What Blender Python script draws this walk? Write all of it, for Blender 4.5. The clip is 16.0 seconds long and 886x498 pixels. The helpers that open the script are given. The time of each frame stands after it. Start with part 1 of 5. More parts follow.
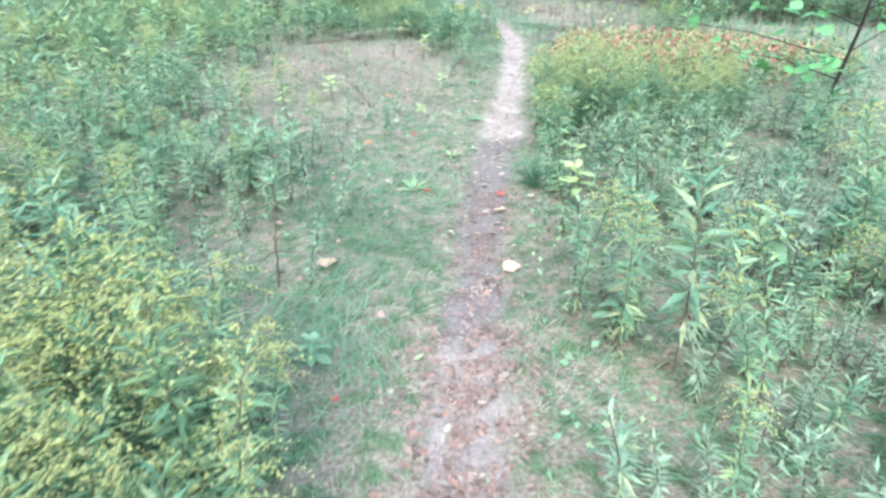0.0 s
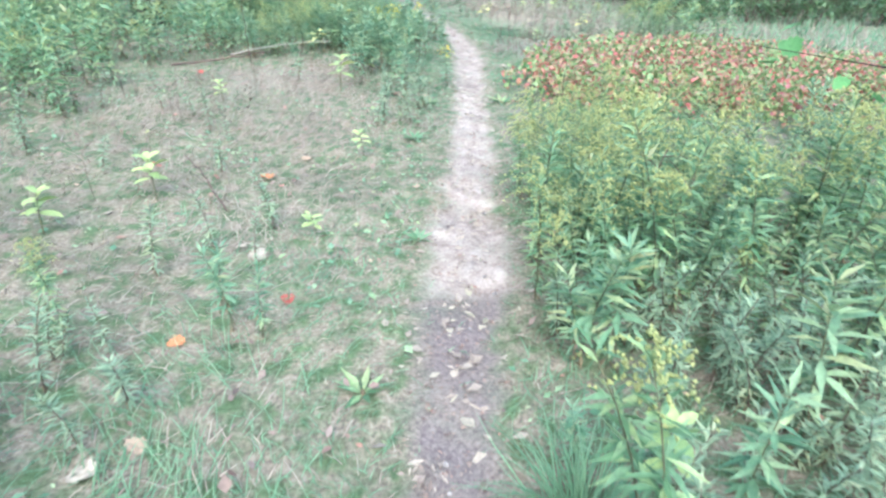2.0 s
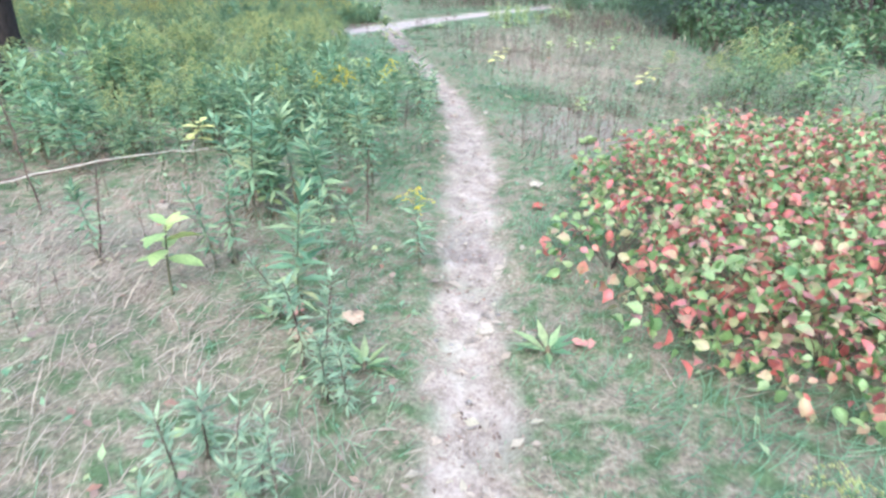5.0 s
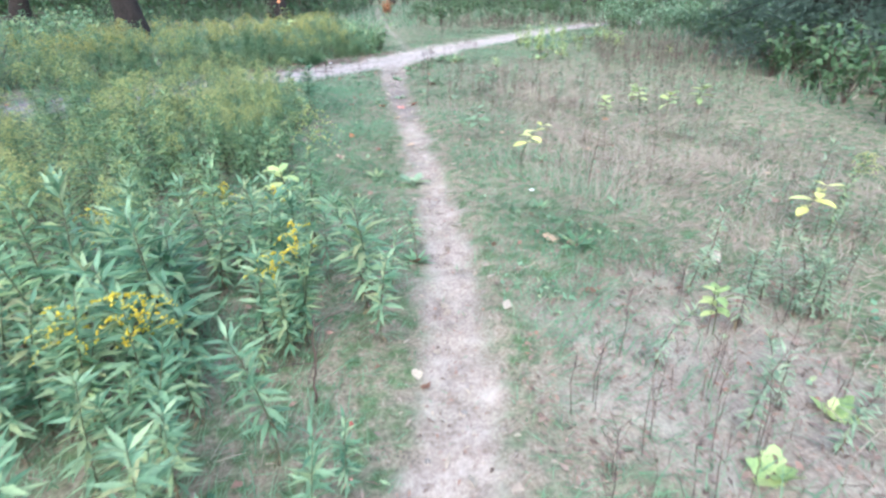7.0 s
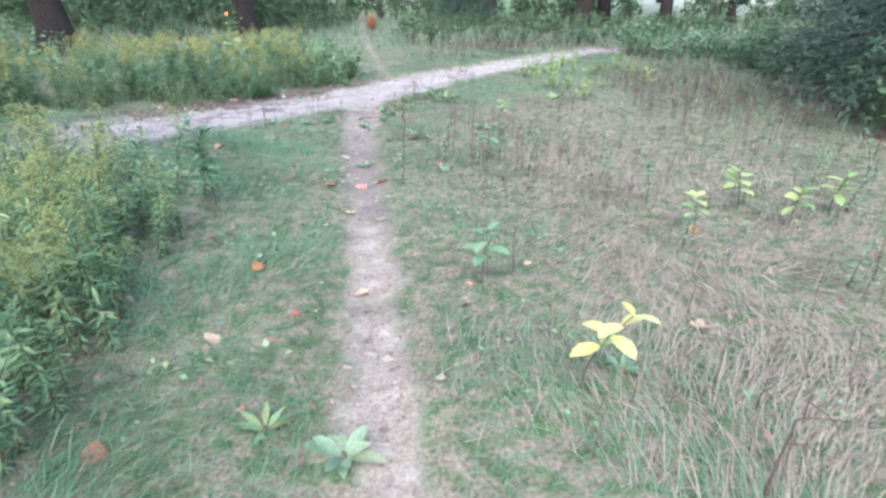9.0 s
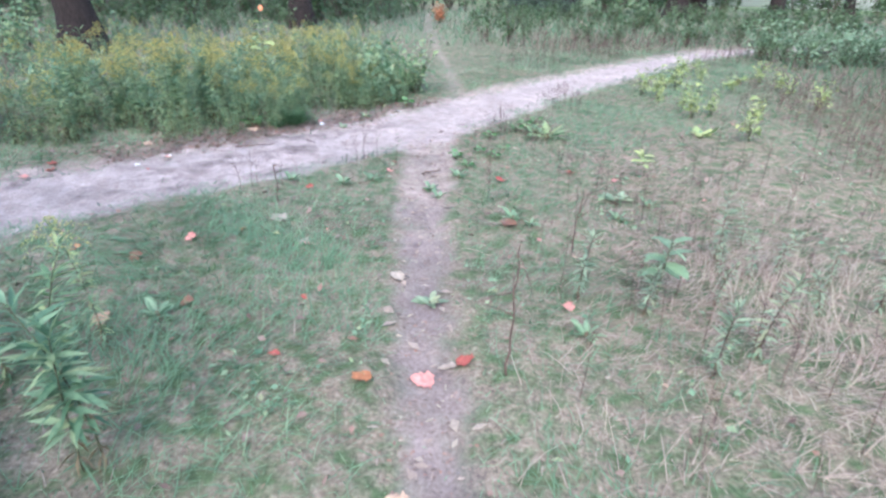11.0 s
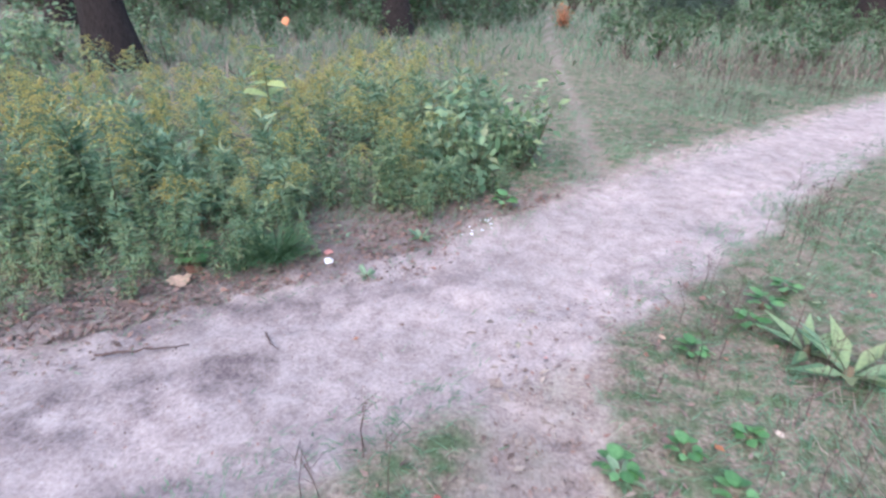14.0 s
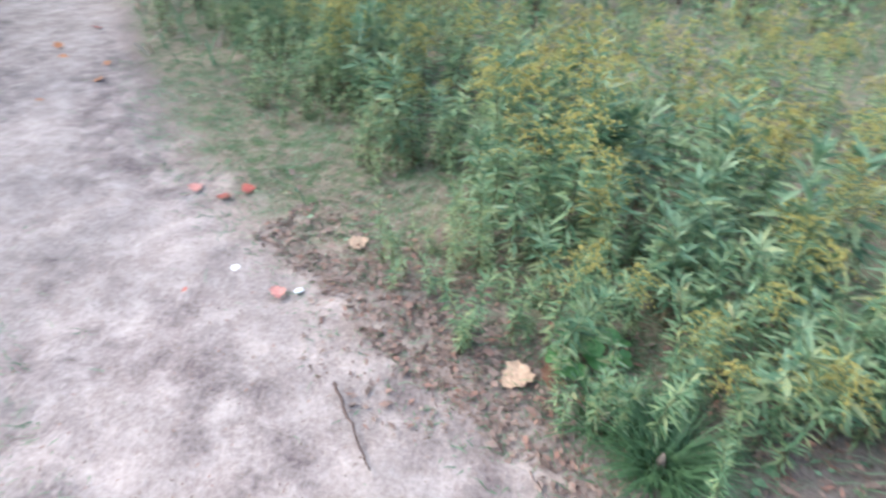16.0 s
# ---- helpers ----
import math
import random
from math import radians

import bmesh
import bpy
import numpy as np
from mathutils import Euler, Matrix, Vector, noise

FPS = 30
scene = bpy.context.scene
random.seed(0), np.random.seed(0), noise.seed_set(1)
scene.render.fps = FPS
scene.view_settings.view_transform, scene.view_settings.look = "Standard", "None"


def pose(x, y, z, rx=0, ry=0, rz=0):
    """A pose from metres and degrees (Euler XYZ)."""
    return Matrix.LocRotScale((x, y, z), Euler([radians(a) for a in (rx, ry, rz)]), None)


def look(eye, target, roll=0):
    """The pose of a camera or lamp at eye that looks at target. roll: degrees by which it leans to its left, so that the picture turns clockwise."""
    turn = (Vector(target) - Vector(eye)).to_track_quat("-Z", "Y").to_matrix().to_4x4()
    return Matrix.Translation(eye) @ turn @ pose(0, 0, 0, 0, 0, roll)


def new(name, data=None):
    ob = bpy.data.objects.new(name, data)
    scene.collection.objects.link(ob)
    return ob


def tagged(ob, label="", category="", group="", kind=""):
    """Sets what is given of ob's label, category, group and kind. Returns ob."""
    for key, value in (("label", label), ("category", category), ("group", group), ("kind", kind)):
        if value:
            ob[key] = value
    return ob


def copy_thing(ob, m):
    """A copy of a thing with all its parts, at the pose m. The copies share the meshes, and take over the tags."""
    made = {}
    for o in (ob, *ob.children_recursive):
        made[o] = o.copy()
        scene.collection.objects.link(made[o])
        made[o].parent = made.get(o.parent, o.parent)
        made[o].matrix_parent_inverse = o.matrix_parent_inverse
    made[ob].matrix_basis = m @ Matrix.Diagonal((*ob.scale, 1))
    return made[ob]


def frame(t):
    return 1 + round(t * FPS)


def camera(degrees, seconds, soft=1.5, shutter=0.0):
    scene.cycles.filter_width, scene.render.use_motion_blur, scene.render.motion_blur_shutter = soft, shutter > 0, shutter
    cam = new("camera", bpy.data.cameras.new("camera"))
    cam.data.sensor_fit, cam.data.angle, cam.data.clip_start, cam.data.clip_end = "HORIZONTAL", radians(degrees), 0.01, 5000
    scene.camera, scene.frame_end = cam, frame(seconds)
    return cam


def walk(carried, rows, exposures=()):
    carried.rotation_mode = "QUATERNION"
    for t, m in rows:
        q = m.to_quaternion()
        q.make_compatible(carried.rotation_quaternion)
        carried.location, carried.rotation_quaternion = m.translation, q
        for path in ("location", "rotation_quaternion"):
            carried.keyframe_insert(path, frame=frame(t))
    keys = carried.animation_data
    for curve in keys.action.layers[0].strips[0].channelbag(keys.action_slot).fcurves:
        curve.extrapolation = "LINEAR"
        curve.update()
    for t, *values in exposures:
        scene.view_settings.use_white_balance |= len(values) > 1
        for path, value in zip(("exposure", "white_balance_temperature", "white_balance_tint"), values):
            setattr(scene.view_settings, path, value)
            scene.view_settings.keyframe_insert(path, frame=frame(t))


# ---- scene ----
cam = camera(75.8, 16.0, soft=2.6, shutter=0.15)
PATH = [
    (0, (0.071, 0.061, 1.521), (0.064, 1.831, 0.59), 1.4),
    (0.5, (0.126, 0.827, 1.506), (0.257, 2.61, 0.61), 0.1),
    (1, (0.124, 1.597, 1.483), (0.148, 3.394, 0.607), -2.1),
    (1.5, (0.199, 2.3, 1.47), (0.386, 4.043, 0.508), -2.5),
    (2, (0.259, 3.014, 1.428), (0.41, 4.767, 0.477), 1.5),
    (2.5, (0.299, 3.756, 1.395), (0.449, 5.54, 0.503), 1.8),
    (3, (0.344, 4.502, 1.365), (0.415, 6.264, 0.419), 1.9),
    (3.2, (0.368, 4.795, 1.349), (0.443, 6.609, 0.509), 2.8),
    (5.3, (0.834, 7.362, 1.383), (0.945, 9.138, 0.471), -0.1),
    (5.5, (0.878, 7.739, 1.457), (0.985, 9.49, 0.497), -0.5),
    (6, (1.025, 8.654, 1.508), (1.164, 10.462, 0.663), 0.4),
    (6.5, (1.155, 9.518, 1.513), (1.181, 11.316, 0.637), -2.6),
    (7, (1.235, 10.319, 1.515), (1.239, 12.125, 0.655), -0.9),
    (7.5, (1.22, 11.123, 1.516), (1.194, 12.934, 0.668), -1.0),
    (8, (1.245, 11.889, 1.521), (1.314, 13.68, 0.633), 0.2),
    (8.5, (1.28, 12.55, 1.511), (1.323, 14.367, 0.677), 0.9),
    (9, (1.301, 13.256, 1.497), (1.352, 15.078, 0.676), 0.9),
    (9.2, (1.282, 13.543, 1.496), (1.324, 15.374, 0.694), 0.5),
    (11.3, (0.918, 16.361, 1.518), (0.726, 18.157, 0.658), 0.4),
    (11.5, (0.9, 16.62, 1.555), (0.675, 18.42, 0.713), 0.1),
    (12, (0.842, 17.221, 1.557), (0.583, 19.035, 0.755), 2.4),
    (12.5, (0.785, 17.808, 1.534), (0.543, 19.629, 0.743), 0.1),
    (13, (0.659, 18.43, 1.502), (0.239, 20.2, 0.672), 0.3),
    (13.5, (0.571, 19.048, 1.496), (0.229, 20.814, 0.621), -0.3),
    (14, (0.457, 19.685, 1.483), (-0.023, 21.422, 0.614), 0.9),
    (14.5, (0.333, 20.285, 1.498), (-0.34, 21.908, 0.541), 0.4),
    (15, (0.25, 20.8, 1.461), (-0.849, 22.176, 0.511), 4.1),
    (15.5, (0.052, 21.273, 1.446), (-1.318, 22.235, 0.35), 8.2),
    (15.8, (-0.088, 21.464, 1.478), (-1.683, 21.896, 0.366), 5.4),
    (16, (-0.153, 21.61, 1.506), (-1.801, 21.541, 0.375), 2.0),
]
walk(cam, [(t, look(e, g, r)) for t, e, g, r in PATH],
     [(0, 2.14, 5400, 0), (1.5, 2.08, 5400, 0), (3.2, 1.92, 5430, 0), (5.3, 1.85, 5450, 3), (7.0, 1.8, 5450, 3), (9.2, 1.68, 5480, 6), (11.3, 1.64, 5500, 14), (13.5, 1.46, 5560, 18), (14.5, 1.32, 5560, 16), (15.5, 1.4, 5780, 11), (16, 1.7, 5950, 7)])

# ---- world and light: an overcast evening sky ----
world = bpy.data.worlds.new("overcast")
scene.world = world
world.use_nodes = True
wn = world.node_tree
sky = wn.nodes.new("ShaderNodeTexSky")
sky.sky_type = "NISHITA"
sky.sun_disc = False
sky.sun_elevation, sky.sun_rotation = radians(48), radians(200)
sky.air_density, sky.dust_density, sky.ozone_density = 1.6, 4.0, 1.0
back = wn.nodes["Background"]
wn.links.new(sky.outputs[0], back.inputs[0])
back.inputs[1].default_value = 0.15
sun = new("sun", bpy.data.lights.new("sun", "SUN"))
sun.data.energy, sun.data.angle, sun.data.color = 0.9, radians(35), (1.0, 0.96, 0.93)
sun.matrix_world = pose(0, 0, 30, 42, 0, 20)

rng = np.random.default_rng(11)


# ---- materials ----
def nodes_of(name):
    m = bpy.data.materials.new(name)
    m.use_nodes = True
    nt = m.node_tree
    return m, nt, nt.nodes["Principled BSDF"]


def ramp(nt, stops):
    r = nt.nodes.new("ShaderNodeValToRGB")
    el = r.color_ramp.elements
    while len(el) < len(stops):
        el.new(0.5)
    for e, (p, c) in zip(el, stops):
        e.position, e.color = p, (*c, 1)
    return r


def noise_of(nt, scale, detail=4.0, coord=None, rough=0.6):
    n = nt.nodes.new("ShaderNodeTexNoise")
    n.inputs["Scale"].default_value, n.inputs["Detail"].default_value, n.inputs["Roughness"].default_value = scale, detail, rough
    if coord is None:
        coord = nt.nodes.new("ShaderNodeNewGeometry").outputs["Position"]
    nt.links.new(coord, n.inputs["Vector"])
    return n


def mixed(nt, fac, a, b, how="MIX"):
    m = nt.nodes.new("ShaderNodeMix")
    m.data_type, m.blend_type = "RGBA", how
    for sock, v in ((m.inputs["Factor"], fac), (m.inputs[6], a), (m.inputs[7], b)):
        if isinstance(v, (int, float)):
            sock.default_value = v
        elif isinstance(v, tuple):
            sock.default_value = (*v, 1)
        else:
            nt.links.new(v, sock)
    return m.outputs[2]


def bumped(nt, bsdf, height, strength=0.4, dist=0.01):
    b = nt.nodes.new("ShaderNodeBump")
    b.inputs["Strength"].default_value, b.inputs["Distance"].default_value = strength, dist
    nt.links.new(height, b.inputs["Height"])
    nt.links.new(b.outputs[0], bsdf.inputs["Normal"])


def leaf_material(name, cols, rough=0.5, glow_through=0.25, patch=0.6, patch_scale=0.9, vary=1.0):
    """Foliage: every leaf its own shade, wider drifts of colour over the ground, a thin blade that lets light through."""
    m, nt, p = nodes_of(name)
    geo = nt.nodes.new("ShaderNodeNewGeometry")
    n = len(cols)
    r = ramp(nt, [(i / max(1, n - 1), c) for i, c in enumerate(cols)])
    big = noise_of(nt, patch_scale, 3.0, geo.outputs["Position"])
    mth = nt.nodes.new("ShaderNodeMath")
    mth.operation = "MULTIPLY_ADD"
    nt.links.new(big.outputs["Fac"], mth.inputs[0])
    mth.inputs[1].default_value = patch * 2
    sub = nt.nodes.new("ShaderNodeMath")
    sub.operation = "SUBTRACT"
    own = nt.nodes.new("ShaderNodeObjectInfo")
    both = nt.nodes.new("ShaderNodeMath")
    both.operation = "ADD"
    nt.links.new(geo.outputs["Random Per Island"], both.inputs[0])
    nt.links.new(own.outputs["Random"], both.inputs[1])
    wrap = nt.nodes.new("ShaderNodeMath")
    wrap.operation = "FRACT"
    nt.links.new(both.outputs[0], wrap.inputs[0])
    tame = nt.nodes.new("ShaderNodeMath")
    tame.operation = "MULTIPLY_ADD"
    nt.links.new(wrap.outputs[0], tame.inputs[0])
    tame.inputs[1].default_value, tame.inputs[2].default_value = vary, (1 - vary) / 2
    nt.links.new(tame.outputs[0], sub.inputs[0])
    sub.inputs[1].default_value = patch
    nt.links.new(sub.outputs[0], mth.inputs[2])
    nt.links.new(mth.outputs[0], r.inputs["Fac"])
    fine = noise_of(nt, 60, 2.0, geo.outputs["Position"])
    fr = ramp(nt, [(0.3, (0.82, 0.82, 0.82)), (0.7, (1.15, 1.15, 1.1))])
    nt.links.new(fine.outputs["Fac"], fr.inputs["Fac"])
    col = mixed(nt, 1.0, r.outputs[0], fr.outputs[0], "MULTIPLY")
    nt.links.new(col, p.inputs["Base Color"])
    p.inputs["Roughness"].default_value = rough
    p.inputs["Specular IOR Level"].default_value = 0.5
    if glow_through:
        tr = nt.nodes.new("ShaderNodeBsdfTranslucent")
        nt.links.new(col, tr.inputs[0])
        mx = nt.nodes.new("ShaderNodeMixShader")
        mx.inputs[0].default_value = glow_through
        nt.links.new(p.outputs[0], mx.inputs[1])
        nt.links.new(tr.outputs[0], mx.inputs[2])
        nt.links.new(mx.outputs[0], nt.nodes["Material Output"].inputs[0])
    return m


def plain_material(name, a, b, scale=8.0, rough=0.8, bump=0.3, stretch=None, dist=0.01):
    m, nt, p = nodes_of(name)
    geo = nt.nodes.new("ShaderNodeNewGeometry")
    co = geo.outputs["Position"]
    if stretch:
        mp = nt.nodes.new("ShaderNodeMapping")
        mp.inputs["Scale"].default_value = stretch
        nt.links.new(co, mp.inputs["Vector"])
        co = mp.outputs[0]
    n1, n2 = noise_of(nt, scale, 6.0, co), noise_of(nt, scale * 0.17, 3.0, co)
    r = ramp(nt, [(0.3, a), (0.7, b)])
    nt.links.new(n1.outputs["Fac"], r.inputs["Fac"])
    r2 = ramp(nt, [(0.3, (0.78, 0.78, 0.78)), (0.7, (1.12, 1.12, 1.12))])
    nt.links.new(n2.outputs["Fac"], r2.inputs["Fac"])
    nt.links.new(mixed(nt, 1.0, r.outputs[0], r2.outputs[0], "MULTIPLY"), p.inputs["Base Color"])
    p.inputs["Roughness"].default_value = rough
    p.inputs["Specular IOR Level"].default_value = 0.3
    if bump:
        bumped(nt, p, n1.outputs["Fac"], bump, dist)
    return m


def ground_material():
    """Thatch, trodden soil, pale sand of the wide path and its dark streaks, by masks that lie on the sheet."""
    m, nt, p = nodes_of("meadow_ground")
    geo = nt.nodes.new("ShaderNodeNewGeometry")
    pos = geo.outputs["Position"]

    def mask(name):
        a = nt.nodes.new("ShaderNodeAttribute")
        a.attribute_name = name
        return a.outputs["Fac"]

    fine, mid, big = noise_of(nt, 55, 6, pos, 0.7), noise_of(nt, 9, 5, pos), noise_of(nt, 1.3, 4, pos)
    thatch = ramp(nt, [(0.3, (0.075, 0.06, 0.05)), (0.5, (0.20, 0.165, 0.125)), (0.72, (0.36, 0.31, 0.25))])
    nt.links.new(fine.outputs["Fac"], thatch.inputs["Fac"])
    moss = ramp(nt, [(0.3, (0.04, 0.06, 0.03)), (0.7, (0.12, 0.17, 0.085))])
    nt.links.new(fine.outputs["Fac"], moss.inputs["Fac"])
    cut = ramp(nt, [(0.42, (0, 0, 0)), (0.62, (1, 1, 1))])
    nt.links.new(mid.outputs["Fac"], cut.inputs["Fac"])
    lawn = mixed(nt, cut.outputs[0], thatch.outputs[0], moss.outputs[0])
    soil = ramp(nt, [(0.33, (0.14, 0.105, 0.09)), (0.45, (0.27, 0.215, 0.19)), (0.56, (0.38, 0.315, 0.28)), (0.7, (0.49, 0.415, 0.38))])
    nt.links.new(mixed(nt, 0.5, fine.outputs["Fac"], mid.outputs["Fac"]), soil.inputs["Fac"])
    dark = ramp(nt, [(0.3, (0.085, 0.065, 0.065)), (0.7, (0.225, 0.185, 0.18))])
    nt.links.new(fine.outputs["Fac"], dark.inputs["Fac"])
    sand = ramp(nt, [(0.32, (0.20, 0.155, 0.147)), (0.46, (0.31, 0.26, 0.245)), (0.56, (0.40, 0.342, 0.322)), (0.7, (0.49, 0.43, 0.405))])
    nt.links.new(mixed(nt, 0.45, fine.outputs["Fac"], mid.outputs["Fac"]), sand.inputs["Fac"])
    c = mixed(nt, mask("damp"), soil.outputs[0], dark.outputs[0])
    c = mixed(nt, mask("sand"), c, sand.outputs[0])
    trod = ramp(nt, [(0.36, (0, 0, 0)), (0.6, (1, 1, 1))])
    nt.links.new(noise_of(nt, 5.0, 6, pos, 0.7).outputs["Fac"], trod.inputs["Fac"])
    c = mixed(nt, mixed(nt, 1.0, mask("streak"), trod.outputs[0], "MULTIPLY"), c, dark.outputs[0])
    c = mixed(nt, mask("bare"), lawn, c)
    far = ramp(nt, [(0.3, (0.10, 0.145, 0.07)), (0.7, (0.16, 0.21, 0.10))])
    nt.links.new(big.outputs["Fac"], far.inputs["Fac"])
    c = mixed(nt, mask("mown"), c, far.outputs[0])
    r2 = ramp(nt, [(0.3, (0.8, 0.8, 0.8)), (0.7, (1.15, 1.13, 1.12))])
    nt.links.new(big.outputs["Fac"], r2.inputs["Fac"])
    nt.links.new(mixed(nt, 1.0, c, r2.outputs[0], "MULTIPLY"), p.inputs["Base Color"])
    p.inputs["Roughness"].default_value = 0.95
    p.inputs["Specular IOR Level"].default_value = 0.15
    bumped(nt, p, mixed(nt, 0.5, fine.outputs["Fac"], mid.outputs["Fac"]), 0.6, 0.02)
    return m


GROUND = ground_material()
GRASS = leaf_material("green_grass", [(0.085, 0.165, 0.095), (0.125, 0.225, 0.13), (0.165, 0.27, 0.16), (0.25, 0.315, 0.20)], 0.6, 0.35, 0.7, 0.8, 0.5)
STRAW = leaf_material("dry_grass", [(0.20, 0.15, 0.13), (0.29, 0.23, 0.195), (0.37, 0.305, 0.26), (0.27, 0.265, 0.18)], 0.75, 0.25, 0.6, 1.1, 0.6)
HERB = leaf_material("herb_leaves", [(0.085, 0.165, 0.085), (0.14, 0.245, 0.13), (0.20, 0.315, 0.185), (0.30, 0.39, 0.19), (0.29, 0.27, 0.15)], 0.5, 0.38, 0.45, 1.6, 0.8)
GREY_HERB = leaf_material("grey_green_leaves", [(0.12, 0.18, 0.115), (0.20, 0.285, 0.19), (0.30, 0.385, 0.26), (0.31, 0.33, 0.20)], 0.55, 0.35, 0.45, 1.8, 0.8)
WITHERED = leaf_material("withered_leaves", [(0.07, 0.05, 0.035), (0.13, 0.095, 0.06), (0.22, 0.17, 0.10)], 0.85, 0.1)
PLUME = leaf_material("olive_plume", [(0.33, 0.38, 0.16), (0.43, 0.46, 0.20), (0.52, 0.51, 0.23), (0.40, 0.46, 0.24)], 0.85, 0.4, 0.7, 1.6, 0.45)
BRIGHT_PLUME = leaf_material("yellow_plume", [(0.55, 0.40, 0.02), (0.75, 0.58, 0.04), (0.80, 0.66, 0.10)], 0.8, 0.25, 0.2)
MINT = leaf_material("mint_leaves", [(0.085, 0.17, 0.10), (0.14, 0.25, 0.15), (0.21, 0.325, 0.205), (0.31, 0.40, 0.235), (0.36, 0.36, 0.19)], 0.5, 0.38, 0.5, 1.5, 0.8)
GOLDEN = leaf_material("golden_plume", [(0.33, 0.22, 0.11), (0.46, 0.39, 0.14), (0.57, 0.50, 0.17), (0.62, 0.55, 0.20), (0.44, 0.46, 0.20)], 0.85, 0.4, 0.8, 1.7, 0.45)
STEM = plain_material("green_brown_stem", (0.06, 0.055, 0.035), (0.13, 0.13, 0.07), 40, 0.7, 0.2)
DRY_STEM = plain_material("dry_red_brown_stem", (0.06, 0.038, 0.032), (0.15, 0.10, 0.085), 40, 0.85, 0.2)
MILK = leaf_material("milkweed_leaf", [(0.24, 0.33, 0.13), (0.33, 0.41, 0.17), (0.44, 0.48, 0.20)], 0.5, 0.25, 0.2)
MILK_GREEN = leaf_material("blue_green_leaf", [(0.12, 0.20, 0.115), (0.19, 0.29, 0.17), (0.25, 0.36, 0.22)], 0.5, 0.25, 0.2)
MILK_YELLOW = leaf_material("yellow_leaf", [(0.50, 0.47, 0.15), (0.60, 0.56, 0.22), (0.52, 0.53, 0.24)], 0.5, 0.25, 0.2)
RED = leaf_material("turning_leaf", [(0.09, 0.17, 0.06), (0.16, 0.26, 0.09), (0.24, 0.34, 0.14), (0.33, 0.39, 0.20), (0.20, 0.29, 0.11), (0.40, 0.33, 0.20), (0.48, 0.20, 0.16), (0.50, 0.13, 0.12), (0.40, 0.19, 0.20), (0.22, 0.30, 0.13)], 0.45, 0.35, 0.4, 5.0)
MAPLE = leaf_material("fresh_maple_leaf", [(0.08, 0.20, 0.07), (0.13, 0.29, 0.10), (0.18, 0.36, 0.15)], 0.45, 0.35, 0.2)
BARK = plain_material("dark_furrowed_bark", (0.012, 0.009, 0.009), (0.05, 0.037, 0.034), 14, 0.95, 0.9, (3.0, 3.0, 0.5), 0.05)
PALE_BARK = plain_material("grey_bark", (0.13, 0.125, 0.12), (0.30, 0.29, 0.28), 12, 0.9, 0.7, (3.0, 3.0, 0.6), 0.04)
CROWN = leaf_material("tree_leaves", [(0.045, 0.085, 0.04), (0.075, 0.135, 0.06), (0.12, 0.19, 0.085)], 0.55, 0.3, 0.4, 0.3)
NEEDLE = leaf_material("conifer_needles", [(0.045, 0.075, 0.058), (0.07, 0.11, 0.088), (0.105, 0.15, 0.125)], 0.6, 0.15, 0.4, 0.8)
STICK = plain_material("bleached_stick", (0.25, 0.21, 0.18), (0.48, 0.43, 0.38), 30, 0.85, 0.4)
LITTER = plain_material("white_litter", (0.72, 0.72, 0.74), (0.85, 0.85, 0.86), 30, 0.6, 0.1)
PEBBLE = plain_material("pebble", (0.13, 0.11, 0.105), (0.30, 0.27, 0.255), 50, 0.85, 0.3)


def fallen_material(name, c):
    d = tuple(v * 0.55 for v in c)
    return plain_material(name, d, c, 60, 0.75, 0.3)


FALLEN = {
    "tan": fallen_material("tan_leaf", (0.55, 0.38, 0.27)), "cream": fallen_material("cream_leaf", (0.47, 0.39, 0.315)),
    "red": fallen_material("red_leaf", (0.42, 0.11, 0.085)), "orange": fallen_material("orange_leaf", (0.54, 0.22, 0.10)),
    "brown": fallen_material("brown_leaf", (0.24, 0.12, 0.08)), "yellow": fallen_material("yellow_fallen_leaf", (0.72, 0.58, 0.12)),
    "pink": fallen_material("pink_leaf", (0.62, 0.28, 0.24)),
}


# ---- mesh helpers: arrays of corners and triangles ----
def mesh_of(name, V, F, mats, idx=None):
    V, F = np.ascontiguousarray(V, np.float32), np.ascontiguousarray(F, np.int32)
    me = bpy.data.meshes.new(name)
    me.vertices.add(len(V))
    me.vertices.foreach_set("co", V.ravel())
    me.loops.add(F.size)
    me.loops.foreach_set("vertex_index", F.ravel())
    me.polygons.add(len(F))
    me.polygons.foreach_set("loop_start", np.arange(0, F.size, F.shape[1], dtype=np.int32))
    for m in mats:
        me.materials.append(m)
    if idx is not None:
        me.polygons.foreach_set("material_index", np.ascontiguousarray(idx, np.int32))
    me.update(calc_edges=True)
    return me


def part(name, V, F, mat, parent, label=""):
    ob = new(name, mesh_of(name, V, F, [mat]))
    ob.parent = parent
    return tagged(ob, label)


def join(pieces):
    V, F, n = [], [], 0
    for v, f in pieces:
        V.append(v)
        F.append(f + n)
        n += len(v)
    return np.concatenate(V), np.concatenate(F)


def turns(yaw, pitch, roll):
    """Turns that point +x along yaw, lifted by pitch, spun by roll about its own length."""
    cy, sy, cp, sp, cr, sr = np.cos(yaw), np.sin(yaw), np.cos(pitch), np.sin(pitch), np.cos(roll), np.sin(roll)
    x = np.stack([cy * cp, sy * cp, sp], -1)
    side = np.stack([-sy, cy, 0 * cy], -1)
    up = np.cross(x, side)
    y = side * cr[:, None] + up * sr[:, None]
    z = np.cross(x, y)
    return np.stack([x, y, z], -1)


